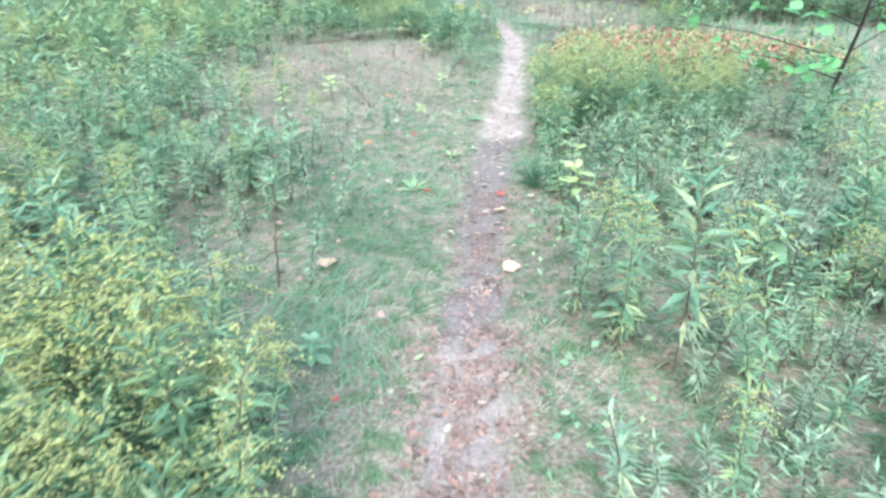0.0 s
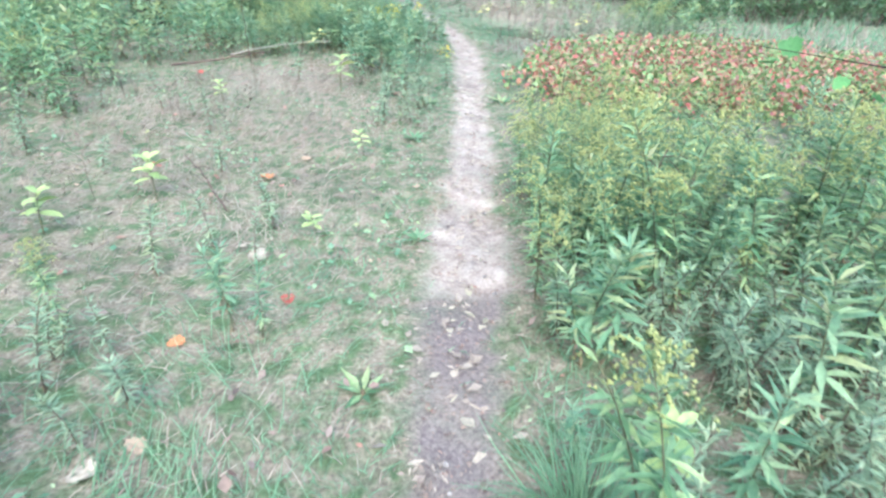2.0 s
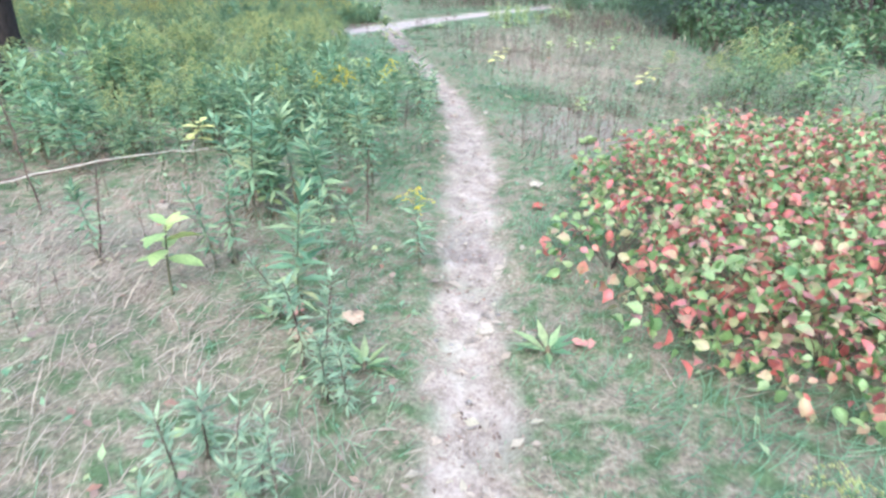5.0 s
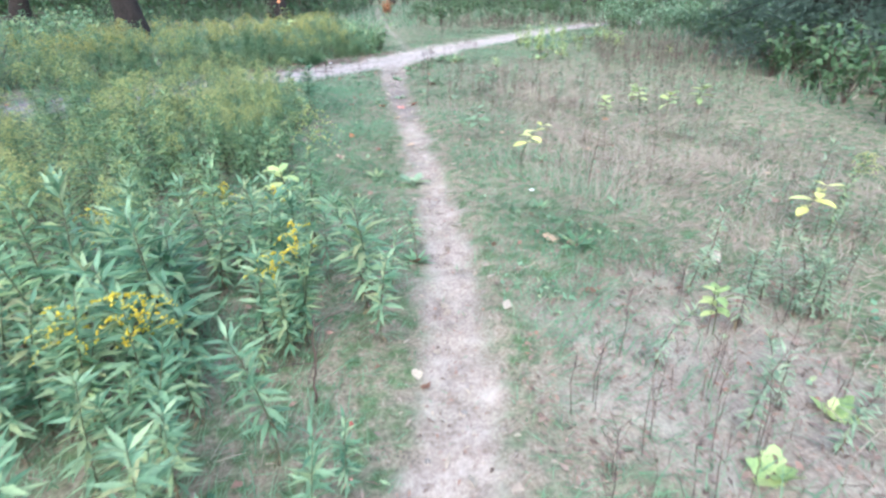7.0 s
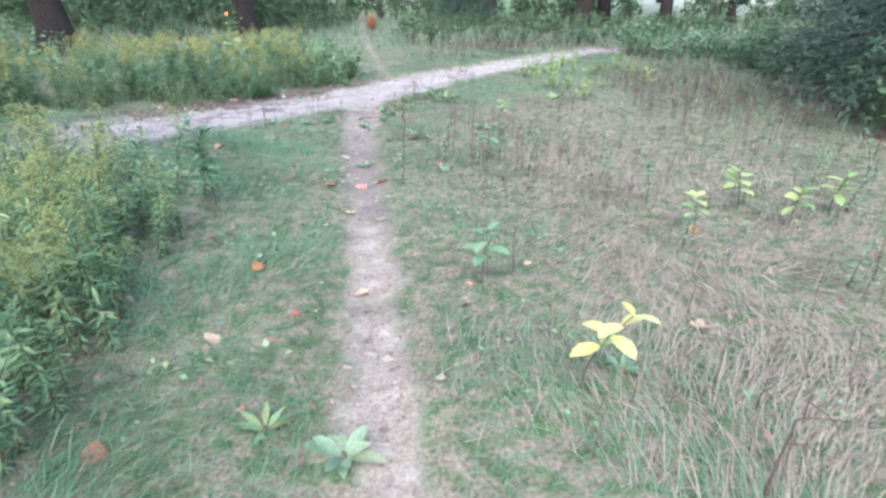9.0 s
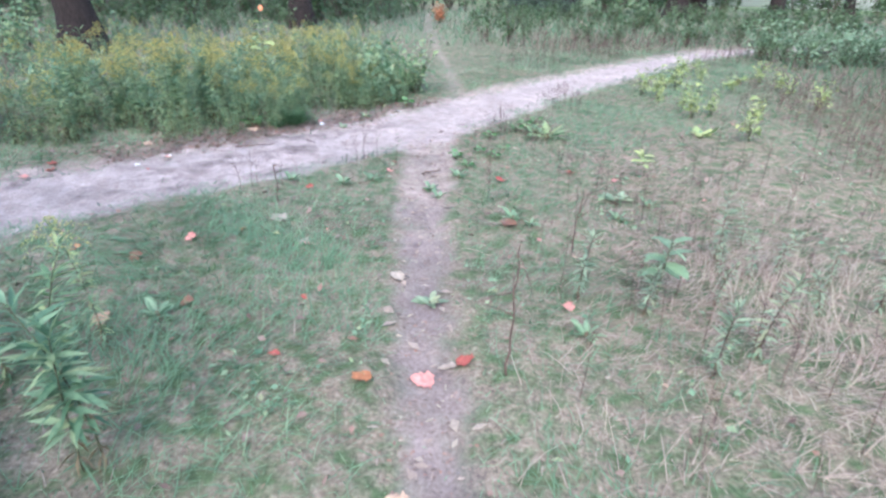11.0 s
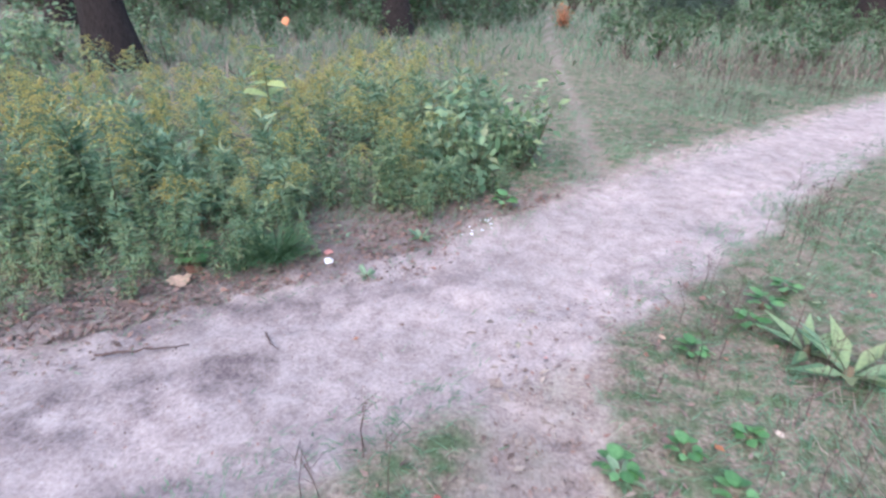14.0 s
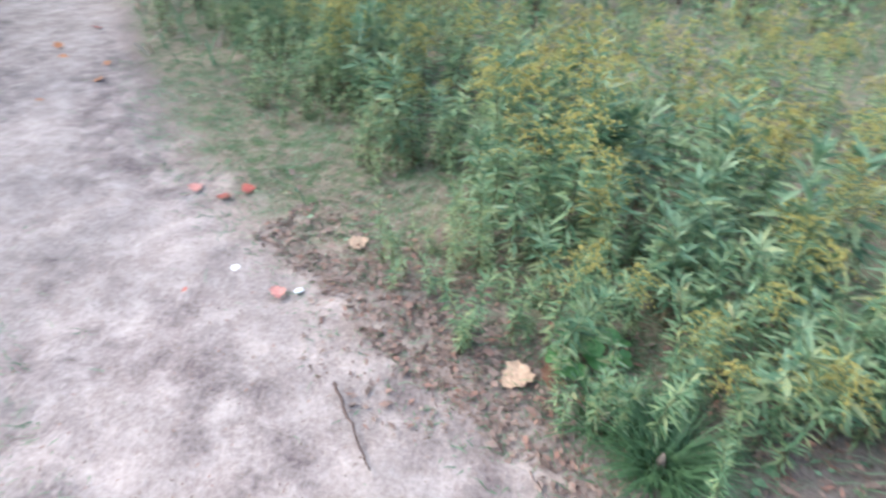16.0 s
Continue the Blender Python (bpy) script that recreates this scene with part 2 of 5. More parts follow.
def spread(tv, tf, pos, yaw, pitch, roll, size):
    """Copies of one small shape at many places, as arrays."""
    n = len(pos)
    size = np.asarray(size, float)
    s = size[:, None, :] if size.ndim == 2 else size[:, None, None]
    V = np.einsum("nij,nkj->nki", turns(yaw, pitch, roll), tv[None] * s) + pos[:, None]
    F = tf[None] + (np.arange(n) * len(tv))[:, None, None]
    return V.reshape(-1, 3), F.reshape(-1, 3)


def tube(points, radii, sides=4):
    P, R = np.asarray(points, float), np.asarray(radii, float)
    d = np.gradient(P, axis=0)
    d /= np.linalg.norm(d, axis=1, keepdims=True) + 1e-9
    ref = np.where(np.abs(d[:, 2:3]) > 0.9, np.array([[1.0, 0, 0]]), np.array([[0, 0, 1.0]]))
    u = np.cross(d, ref)
    u /= np.linalg.norm(u, axis=1, keepdims=True)
    w = np.cross(d, u)
    a = np.arange(sides) * 2 * np.pi / sides
    V = P[:, None] + R[:, None, None] * (np.cos(a)[None, :, None] * u[:, None] + np.sin(a)[None, :, None] * w[:, None])
    F = []
    for i in range(len(P) - 1):
        for j in range(sides):
            k = (j + 1) % sides
            F += [(i * sides + j, i * sides + k, (i + 1) * sides + k), (i * sides + j, (i + 1) * sides + k, (i + 1) * sides + j)]
    for j in range(1, sides - 1):
        F.append(((len(P) - 1) * sides, (len(P) - 1) * sides + j, (len(P) - 1) * sides + j + 1))
    return V.reshape(-1, 3), np.array(F)


# small shapes, one long along x
LANCE_V = np.array([(0, 0, 0), (0.42, 0.5, 0.02), (0.45, 0, -0.04), (0.42, -0.5, 0.02), (1, 0, -0.14)], float)
LANCE_F = np.array([(0, 2, 1), (0, 3, 2), (1, 2, 4), (2, 3, 4)])
OVAL_V = np.array([(0, 0, 0), (0.2, 0.36, 0.03), (0.22, 0, -0.02), (0.2, -0.36, 0.03), (0.55, 0.5, 0.03), (0.56, 0, -0.05), (0.55, -0.5, 0.03),
                   (0.83, 0.33, -0.04), (0.84, 0, -0.1), (0.83, -0.33, -0.04), (1, 0, -0.16)], float)
OVAL_F = np.array([(0, 2, 1), (0, 3, 2), (1, 2, 5), (1, 5, 4), (2, 3, 6), (2, 6, 5), (4, 5, 8), (4, 8, 7), (5, 6, 9), (5, 9, 8), (7, 8, 10), (8, 9, 10)])
BLADE_V = np.array([(0, 0.5, 0), (0, -0.5, 0), (0.55, 0.38, -0.04), (0.55, -0.38, -0.04), (1, 0, -0.22)], float)
BLADE_F = np.array([(0, 1, 3), (0, 3, 2), (2, 3, 4)])
BUD_V = np.array([(0.05, 0, 0.55), (0.55, 0.1, -0.2), (-0.3, 0.5, -0.15), (-0.35, -0.45, -0.25)], float)
BUD_F = np.array([(0, 1, 2), (0, 2, 3), (0, 3, 1), (1, 3, 2)])
LOBES = [(0.0, 0.05), (0.08, 0.2), (0.02, 0.36), (0.2, 0.37), (0.36, 0.5), (0.46, 0.36), (0.62, 0.42), (0.7, 0.25), (0.86, 0.2), (1.0, 0.0)]
LOBED_V = np.array([(0.4, 0, -0.05)] + [(x, y, 0.05 * math.sin(9 * x)) for x, y in LOBES] + [(x, -y, 0.05 * math.cos(7 * x)) for x, y in LOBES[-2::-1]], float)
LOBED_F = np.array([(0, i + 1, i) for i in range(1, len(LOBED_V) - 1)] + [(0, 1, len(LOBED_V) - 1)])


# ---- the plan: trails and fields ----
TRAIL = np.array([(0, -3.92), (0.08, 0), (0.14, 1.372), (0.25, 2.548), (0.34, 3.626), (0.48, 4.704), (0.61, 5.6), (0.69, 6.4), (0.86, 7.5), (1, 8.8),
                  (1.1, 9.7), (1.22, 10.8), (1.3, 12), (1.275, 13.18), (1.205, 14.38), (1.045, 15.68), (0.844, 17.255), (0.637, 18.555), (0.486, 19.955), (0.411, 21.355), (0.26, 22.355)])
TRAIL_W = np.array([0.17, 0.17, 0.17, 0.12, 0.14, 0.15, 0.23, 0.15, 0.16, 0.14, 0.15, 0.19, 0.18, 0.15, 0.13, 0.13, 0.13, 0.14, 0.19, 0.25, 0.3])
TRACK = np.array([(-16, 11), (-9.055, 15.28), (-6.855, 16.83), (-4.89, 17.955), (-3.69, 18.755), (-2.84, 19.355), (-2.29, 19.855), (-1.79, 20.405), (-1.22, 20.955),
                  (-0.69, 21.555), (-0.04, 22.305), (0.637, 23.355), (1.59, 24.905), (2.89, 26.755), (4.5, 29), (6.2, 31), (9.2, 32.6), (18, 34)])
TRACK_W = np.array([0.7, 0.7, 0.7, 0.7, 0.7, 0.7, 0.7, 0.7, 0.7, 0.7, 0.7, 0.68, 0.62, 0.58, 0.52, 0.5, 0.5, 0.5])
SPUR = np.array([(0.495, 24.155), (0.354, 25.355), (0.18, 26.755), (-0.36, 30.2), (-1.2, 36), (-2.2, 45)])
SPUR_W = np.array([0.18, 0.09, 0.07, 0.08, 0.08, 0.08])


def to_line(line, width, x, y):
    """Distance to a line beyond its half width, the share of the way along it and the side (left positive)."""
    best, along, side = np.full(x.shape, 1e9), np.zeros(x.shape), np.zeros(x.shape)
    for i in range(len(line) - 1):
        a, b = line[i], line[i + 1]
        d = b - a
        k = np.clip(((x - a[0]) * d[0] + (y - a[1]) * d[1]) / (d @ d), 0, 1)
        ox, oy = x - a[0] - k * d[0], y - a[1] - k * d[1]
        dist = np.hypot(ox, oy) - (width[i] + k * (width[i + 1] - width[i]))
        hit = dist < best
        best, along = np.where(hit, dist, best), np.where(hit, i + k, along)
        side = np.where(hit, d[0] * oy - d[1] * ox, side)
    return best, along, side


def wobble(x, y, s, seed=0.0):
    """A cheap smooth noise from -1 to 1."""
    return (np.sin(x * s * 1.7 + seed + 1.3 * np.sin(y * s * 1.1 + seed)) + np.sin(y * s * 1.9 - seed * 2 + 1.7 * np.sin(x * s * 0.9 + 2)) + np.sin((x + y) * s * 2.7 + seed)) / 3


def smooth(a, b, v):
    k = np.clip((v - a) / (b - a), 0, 1)
    return k * k * (3 - 2 * k)


def blob(x, y, cx, cy, rx, ry):
    return np.hypot((x - cx) / rx, (y - cy) / ry)


def bare_at(x, y):
    """Distance from bare soil, negative on it."""
    return np.minimum(np.minimum(to_line(TRAIL, TRAIL_W, x, y)[0], to_line(TRACK, TRACK_W, x, y)[0]), to_line(SPUR, SPUR_W, x, y)[0])


def dry_at(x, y):
    """How dry the grass is, 0 to 1."""
    d = 0.24 + 0.26 * wobble(x, y, 1.1, 2) + 0.2 * wobble(x, y, 3.7, 5)
    d += 0.75 * np.exp(-blob(x, y, -1.2, 8.4, 1.8, 2.5) ** 4) + 0.5 * np.exp(-blob(x, y, -1.2, 6.2, 1.4, 1.4) ** 4)
    d += 0.6 * np.exp(-blob(x, y, 3.7, 16.8, 2.1, 5.2) ** 6) + 0.35 * np.exp(-blob(x, y, -0.6, 9.9, 0.9, 0.8) ** 2)
    d += 0.6 * np.exp(-blob(x, y, 2.7, 19.6, 1.6, 2.6) ** 4)
    d -= 0.32 * np.exp(-(bare_at(x, y) / 0.8) ** 2) * smooth(8, 10, y)
    d -= 0.4 * np.exp(-blob(x, y, -0.6, 18.9, 1.9, 1.4) ** 4) + 0.3 * np.exp(-blob(x, y, 0.35, 15.5, 0.8, 2.6) ** 4)
    return np.clip(d, 0.04, 0.97)


def height_at(x, y):
    """The lie of the ground: trodden lines a little sunk, tufts a little proud."""
    b = bare_at(x, y)
    return 0.012 * wobble(x, y, 2.3, 1) + 0.006 * wobble(x, y, 7.0, 4) - 0.028 * smooth(0.12, -0.12, b)


# ---- the ground: one sheet to the horizon ----
def axis(lo, hi, step):
    fine = np.arange(lo, hi + step, step)
    out = np.geomspace(0.25, 600, 26)
    return np.concatenate([lo - out[::-1], fine, hi + out])


gx, gy = axis(-5.2, 6.0, 0.07), axis(-0.5, 30.0, 0.08)
X, Y = np.meshgrid(gx, gy, indexing="ij")
b_trail, k_trail, _ = to_line(TRAIL, TRAIL_W, X, Y)
b_track, k_track, s_track = to_line(TRACK, TRACK_W, X, Y)
b_spur = to_line(SPUR, SPUR_W, X, Y)[0]
near = (np.abs(X) < 30) & (np.abs(Y - 15) < 40)
Z = np.where(near, height_at(X, Y), 0.0) + 0.008 * rng.standard_normal(X.shape) * (np.abs(X) < 6)
rag = 0.05 * wobble(X, Y, 5, 3) + 0.03 * wobble(X, Y, 17, 8)
bare = np.maximum(smooth(0.05, -0.05, b_trail + 0.005 + rag) * np.clip(0.9 + 0.3 * wobble(X, Y, 6, 1), 0, 1), smooth(0.16, -0.06, b_track + 1.6 * rag))
bare = np.maximum(bare, 0.42 * smooth(0.06, -0.06, b_spur + rag))
bare = np.maximum(bare, 0.8 * smooth(1.0, 0.5, blob(X, Y, -0.95, 22.8, 0.75, 0.5)))
damp = 0.5 * smooth(2.4, 1.6, Y) + smooth(1.9, 2.2, Y) * smooth(5.35, 5.12, Y) * 0.95 + smooth(16.2, 18, Y) * smooth(20.4, 19.2, Y) * 0.6 + 0.25 * smooth(0.2, 0.6, wobble(X, Y, 2.2, 6))
damp = np.maximum(damp, 0.75 * smooth(-0.12, 0.1, b_track) * (s_track > 0) * smooth(-2.6, -1.9, X) * smooth(24.5, 23.5, Y))
bare = np.maximum(bare, 0.85 * smooth(0.5, 0.2, b_track + 2 * rag) * (s_track > 0) * smooth(-2.5, -1.9, X) * smooth(24.0, 23.2, Y))
damp = np.maximum(damp, 0.8 * smooth(1.1, 0.5, blob(X, Y, -1.1, 22.55, 1.1, 0.55) + 0.2 * wobble(X, Y, 5, 2)))
across = b_track * np.sign(-s_track)
streak = smooth(-0.12, 0.5, wobble(k_track * 0.8, (b_track + 0.7) * np.sign(s_track) * 4.0, 1.0, 3) + 0.5 * wobble(X, Y, 5, 2) + 0.3 * wobble(X, Y, 13, 5)) * smooth(0.0, -0.2, b_track) * smooth(24.2, 21.4, Y)
streak = np.maximum(streak, 0.4 * smooth(22.8, 20.6, Y) * smooth(0.1, -0.1, b_track))
bare = np.maximum(bare, 0.3 * smooth(1.2, 0.3, blob(X, Y, -1.0, 9.7, 1.0, 0.9) + 0.3 * wobble(X, Y, 4, 2)))
bare = np.maximum(bare, 0.65 * smooth(1.15, 0.5, blob(X, Y, 2.35, 12.1, 0.75, 1.1) + 0.3 * wobble(X, Y, 4, 6)))
I = np.arange(X.size).reshape(X.shape)
quads = np.stack([I[:-1, :-1], I[1:, :-1], I[1:, 1:], I[:-1, 1:]], -1).reshape(-1, 4)
me = mesh_of("ground", np.stack([X, Y, Z], -1).reshape(-1, 3), quads, [GROUND])
for name, val in (("bare", bare), ("damp", np.clip(damp, 0, 1)), ("sand", smooth(np.where(s_track > 0, -0.02, 0.2), np.where(s_track > 0, -0.3, -0.1), b_track + 1.5 * rag)), ("streak", streak), ("mown", smooth(40, 52, np.hypot(X, Y - 12)))):
    me.attributes.new(name, "FLOAT", "POINT").data.foreach_set("value", np.ascontiguousarray(val, np.float32).ravel())
me.polygons.foreach_set("use_smooth", np.ones(len(quads), bool))
tagged(new("ground", me), "meadow ground with dry thatch and trodden sandy trails", "ground", kind="structure")


# ---- grass ----
def grow(n, x0, x1, y0, y1, keep):
    x, y = rng.uniform(x0, x1, n), rng.uniform(y0, y1, n)
    k = keep(x, y) > rng.random(n)
    return x[k], y[k]


def thin(x, y):
    """Fewer blades away from the trails."""
    b = np.minimum(to_line(TRAIL, TRAIL_W, x, y)[0], to_line(TRACK, TRACK_W, x, y)[0] + 0.3)
    return np.where(b < 0.0, 0.035, np.clip(1.2 - 0.33 * b, 0.16, 1.0)) * smooth(-0.03, 0.16, b + 0.06 * wobble(x, y, 6, 2) + (b < 0) * 0.3) * (1 - 0.8 * np.exp(-blob(x, y, 2.35, 12.1, 0.7, 1.05) ** 4))


def grass(name, label, mat, n, lo, hi, lean, share):
    x, y = grow(n, -5.0, 6.2, 0.2, 31.0, lambda x, y: thin(x, y) * share(dry_at(x, y)))
    k = len(x)
    h = rng.uniform(lo, hi, k) * (0.75 + 0.35 * wobble(x, y, 1.9, 7)) * np.clip(0.55 + 0.6 * bare_at(x, y), 0.5, 1.15)
    pos = np.stack([x, y, height_at(x, y) - 0.004], -1)
    far = np.clip(0.8 + 0.2 * np.abs(bare_at(x, y)), 0.9, 2.0)
    flow = 2.6 * wobble(x, y, 1.6, 9) + rng.normal(0, 0.9, k)
    V, F = spread(BLADE_V, BLADE_F, pos, flow, np.clip(rng.normal(*lean, k), 0.05, 1.5), rng.normal(0, 0.5, k), np.stack([h, rng.uniform(0.003, 0.006, k) * far, h], -1))
    tagged(new(name, mesh_of(name, V, F, [mat])), label, "grass", kind="stuff")


grass("grass", "short blue-green meadow grass beside the trail", GRASS, 500000, 0.07, 0.19, (0.55, 0.32), lambda d: 1 - d)
grass("dry_grass", "tan dry grass and thatch lying on the meadow", STRAW, 290000, 0.06, 0.19, (0.36, 0.3), lambda d: d)


ARCH_V = np.array([(0, 0.5, 0), (0, -0.5, 0), (0.35, 0.5, 0.05), (0.35, -0.5, 0.05), (0.7, 0.35, 0.0), (0.7, -0.35, 0.0), (1, 0, -0.2)], float)
ARCH_F = np.array([(0, 1, 3), (0, 3, 2), (2, 3, 5), (2, 5, 4), (4, 5, 6)])


def long_grass(name, label, mat, n, zones, lo, hi):
    """Long blades that arch over in swathes."""
    x, y = (np.concatenate(c) for c in zip(*[(cx + rx * rng.normal(0, 0.55, int(n * w)), cy + ry * rng.normal(0, 0.55, int(n * w))) for cx, cy, rx, ry, w in zones]))
    k = (bare_at(x, y) > 0.12) & (wobble(x, y, 2.3, 4) + 0.6 * wobble(x, y, 6.0, 1) > rng.normal(0.0, 0.35, len(x)))
    x, y = x[k], y[k]
    m = len(x)
    size = rng.uniform(lo, hi, m)
    yaw = 3.0 * wobble(x, y, 1.1, 2) + rng.normal(0, 0.55, m)
    V, F = spread(ARCH_V, ARCH_F, np.stack([x, y, height_at(x, y) - 0.003], -1), yaw, np.clip(rng.normal(0.5, 0.28, m), 0.08, 1.3), rng.normal(0, 0.4, m), np.stack([size, rng.uniform(0.0025, 0.0045, m), size], -1))
    tagged(new(name, mesh_of(name, V, F, [mat])), label, "grass", kind="stuff")


long_grass("long_dry_grass", "long tan grass arching over in swathes", STRAW, 22000, [(3.3, 15.2, 1.6, 2.2, 0.5), (-1.5, 7.9, 1.2, 1.8, 0.2), (2.6, 18.6, 1.2, 1.6, 0.2), (-0.6, 10.0, 0.8, 0.8, 0.06)], 0.11, 0.25)
long_grass("long_green_grass", "long soft green grass in tufts beside the trail", GRASS, 26000, [(0.35, 15.5, 0.8, 2.2, 0.25), (-0.7, 18.9, 1.6, 1.0, 0.25), (2.0, 14.2, 0.7, 1.6, 0.15), (1.8, 11.0, 0.4, 2.2, 0.1), (0.4, 10.6, 0.5, 1.8, 0.1), (-0.5, 3.0, 0.6, 1.8, 0.15)], 0.1, 0.2)


# ---- herbs and goldenrods: one builder, several looks ----
def herb_arrays(r, h, leaf, width, count, bare_foot=0.22, plume=0, lean=0.12, tuft=0.0):
    """Stem, withered foot leaves, leaves and plume of one upright herb, as arrays."""
    a = r.uniform(0, 6.28)
    bend = np.array([math.cos(a), math.sin(a)]) * lean * h * r.uniform(0.4, 1.3)
    k = np.linspace(0, 1, 6)
    P = np.stack([bend[0] * k**2, bend[1] * k**2, h * k], -1)
    stem = tube(P, np.linspace(0.0042, 0.0018, 6), 3)
    at = np.sort(r.uniform(bare_foot, 1.0, count) ** (1 - tuft))
    pos = np.stack([bend[0] * at**2, bend[1] * at**2, h * at], -1)
    yaw = np.arange(count) * 2.4 + r.normal(0, 0.4, count)
    size = leaf * np.clip(1.15 - 0.75 * np.abs(at - 0.6) ** 1.3, 0.35, 1.2) * r.uniform(0.8, 1.2, count)
    pitch = np.clip(-0.25 + 1.15 * at**2, -0.4, 1.2) + r.normal(0, 0.22, count)
    leaves = spread(LANCE_V, LANCE_F, pos, yaw, pitch, r.normal(0, 0.35, count), np.stack([size, size * width, size], -1))
    n = max(4, count // 6)
    low = r.uniform(0.05, bare_foot + 0.18, n)
    foot = spread(LANCE_V, LANCE_F, np.stack([bend[0] * low**2, bend[1] * low**2, h * low], -1), r.uniform(0, 6.28, n), r.uniform(-1.2, -0.4, n), r.normal(0, 0.5, n),
                  np.stack([np.full(n, leaf * 0.7), np.full(n, leaf * width * 0.5), np.full(n, leaf)], -1))
    flower = None
    if plume:
        pts = []
        heavy = r.uniform(0, 6.28)
        for i in range(plume):
            f = i / plume
            ya = i * 2.4 + r.uniform(0, 1)
            ya = heavy + (ya - heavy + math.pi) % (2 * math.pi) * 0.8 - 0.8 * math.pi
            ln = (0.05 + 0.30 * f * (1.2 - f)) * r.uniform(0.75, 1.3) * (h / 0.75)
            s = np.linspace(0.08, 1, 13)
            base = P[-1] + np.array([0, 0, -0.27 * h * f + 0.07 * h])
            arc = np.stack([np.cos(ya) * ln * s, np.sin(ya) * ln * s, ln * (0.8 * s - 0.95 * s**2)], -1) + base
            pts.append(arc + r.normal(0, 0.0045, arc.shape))
        top = np.concatenate(pts)
        n = len(top)
        flower = spread(BUD_V, BUD_F, top, r.uniform(0, 6.28, n), r.uniform(-1, 1, n), r.uniform(0, 6, n), r.uniform(0.008, 0.0145, n))
    return stem, foot, leaves, flower


def herb_set(n, seed, **kw):
    hs = kw.pop("heights")
    out = []
    for i in range(n):
        r = np.random.default_rng(seed + i)
        k = dict(kw)
        k["h"] = r.uniform(*hs)
        out.append(herb_arrays(r, **k))
    return out


def as_thing(name, arrays, mats, label, category, group):
    root = tagged(new(name), label, category, group)
    for nm, arr, mat in zip(("stem", "dead_foliage", "foliage", "plume"), arrays, mats):
        if arr is not None:
            ob = part(nm, *arr, mat, root)
            if nm == "plume":
                tagged(ob, kind="stuff")
    return root


def bloom_at(x, y):
    """How likely a goldenrod is to carry a plume: they bloom in drifts."""
    return np.clip(0.46 + 0.75 * wobble(x, y, 1.4, 5) + 0.16 * smooth(20.5, 22.0, y) + 0.3 * smooth(3.0, 1.5, y), 0.1, 0.94)


def scattered(name, label, category, variants, mats, x, y, sizes):
    """Many herbs in one mesh of stuff."""
    V, F, M, n = [], [], [], 0
    which = rng.integers(0, len(variants), len(x))
    plain = [w for w, v in enumerate(variants) if len(v) == 4 and v[3] is None]
    if plain and len(plain) < len(variants):
        lush = [w for w in range(len(variants)) if w not in plain]
        bloom = rng.random(len(x)) < bloom_at(x, y)
        which = np.where(bloom, rng.choice(lush, len(x)), rng.choice(plain, len(x)))
    for w, var in enumerate(variants):
        sel = which == w
        if not sel.any():
            continue
        pos = np.stack([x[sel], y[sel], height_at(x[sel], y[sel]) - 0.01], -1)
        yaw = rng.uniform(0, 6.28, sel.sum())
        for mi, arr in enumerate(var):
            if arr is None:
                continue
            v, f = spread(arr[0], arr[1], pos, yaw, 0 * yaw, 0 * yaw, sizes[sel])
            V.append(v)
            F.append(f + n)
            M.append(np.full(len(f), mi))
            n += len(v)
    if V:
        tagged(new(name, mesh_of(name, np.concatenate(V), np.concatenate(F), mats, np.concatenate(M))), label, category, kind="stuff")


GOLD = herb_set(6, 100, heights=(0.58, 0.85), leaf=0.082, width=0.18, count=84, bare_foot=0.08, plume=15, lean=0.22)
GOLD = GOLD + herb_set(3, 120, heights=(0.45, 0.75), leaf=0.085, width=0.18, count=84, bare_foot=0.06, plume=0, lean=0.25)
GOLD_FAR = herb_set(4, 150, heights=(0.62, 0.9), leaf=0.13, width=0.24, count=34, bare_foot=0.1, plume=11)
GOLD_FAR = GOLD_FAR[:2] + herb_set(2, 160, heights=(0.55, 0.8), leaf=0.13, width=0.24, count=38, bare_foot=0.1, plume=0)
LEAFY = herb_set(6, 200, heights=(0.4, 0.66), leaf=0.11, width=0.21, count=58, tuft=0.2, lean=0.2)
YELLOW = herb_set(3, 250, heights=(0.55, 0.7), leaf=0.11, width=0.2, count=42, plume=9)
ASTER = herb_set(6, 300, heights=(0.28, 0.5), leaf=0.06, width=0.2, count=60, bare_foot=0.12, tuft=0.12, lean=0.28)
G_MATS, Y_MATS, H_MATS, A_MATS = [STEM, WITHERED, HERB, PLUME], [STEM, WITHERED, MINT, BRIGHT_PLUME], [STEM, WITHERED, MINT, PLUME], [DRY_STEM, WITHERED, GREY_HERB, PLUME]


def stand(cx, cy, rx, ry, density, clear=0.16, ragged=0.38):
    n = int(density * 4 * rx * ry)
    x, y = rng.uniform(cx - rx, cx + rx, n), rng.uniform(cy - ry, cy + ry, n)
    b = blob(x, y, cx, cy, rx, ry) + ragged * wobble(x, y, 2.6, 3)
    keep = (b < 1) & (bare_at(x, y) > clear) & (rng.random(n) < 1.25 - 0.75 * np.clip(b, 0, 1))
    return x[keep], y[keep]


def vigour(x, y):
    """Herbs grow taller in some patches and stay low in others."""
    low = 0.32 * np.exp(-blob(x, y, 2.1, 7.0, 1.5, 1.2) ** 4) + 0.2 * np.exp(-blob(x, y, -0.5, 15.2, 0.6, 1.4) ** 4)
    return np.clip(0.9 + 0.24 * wobble(x, y, 1.5, 2) + 0.14 * wobble(x, y, 4.1, 7), 0.55, 1.2) * (1 - low)


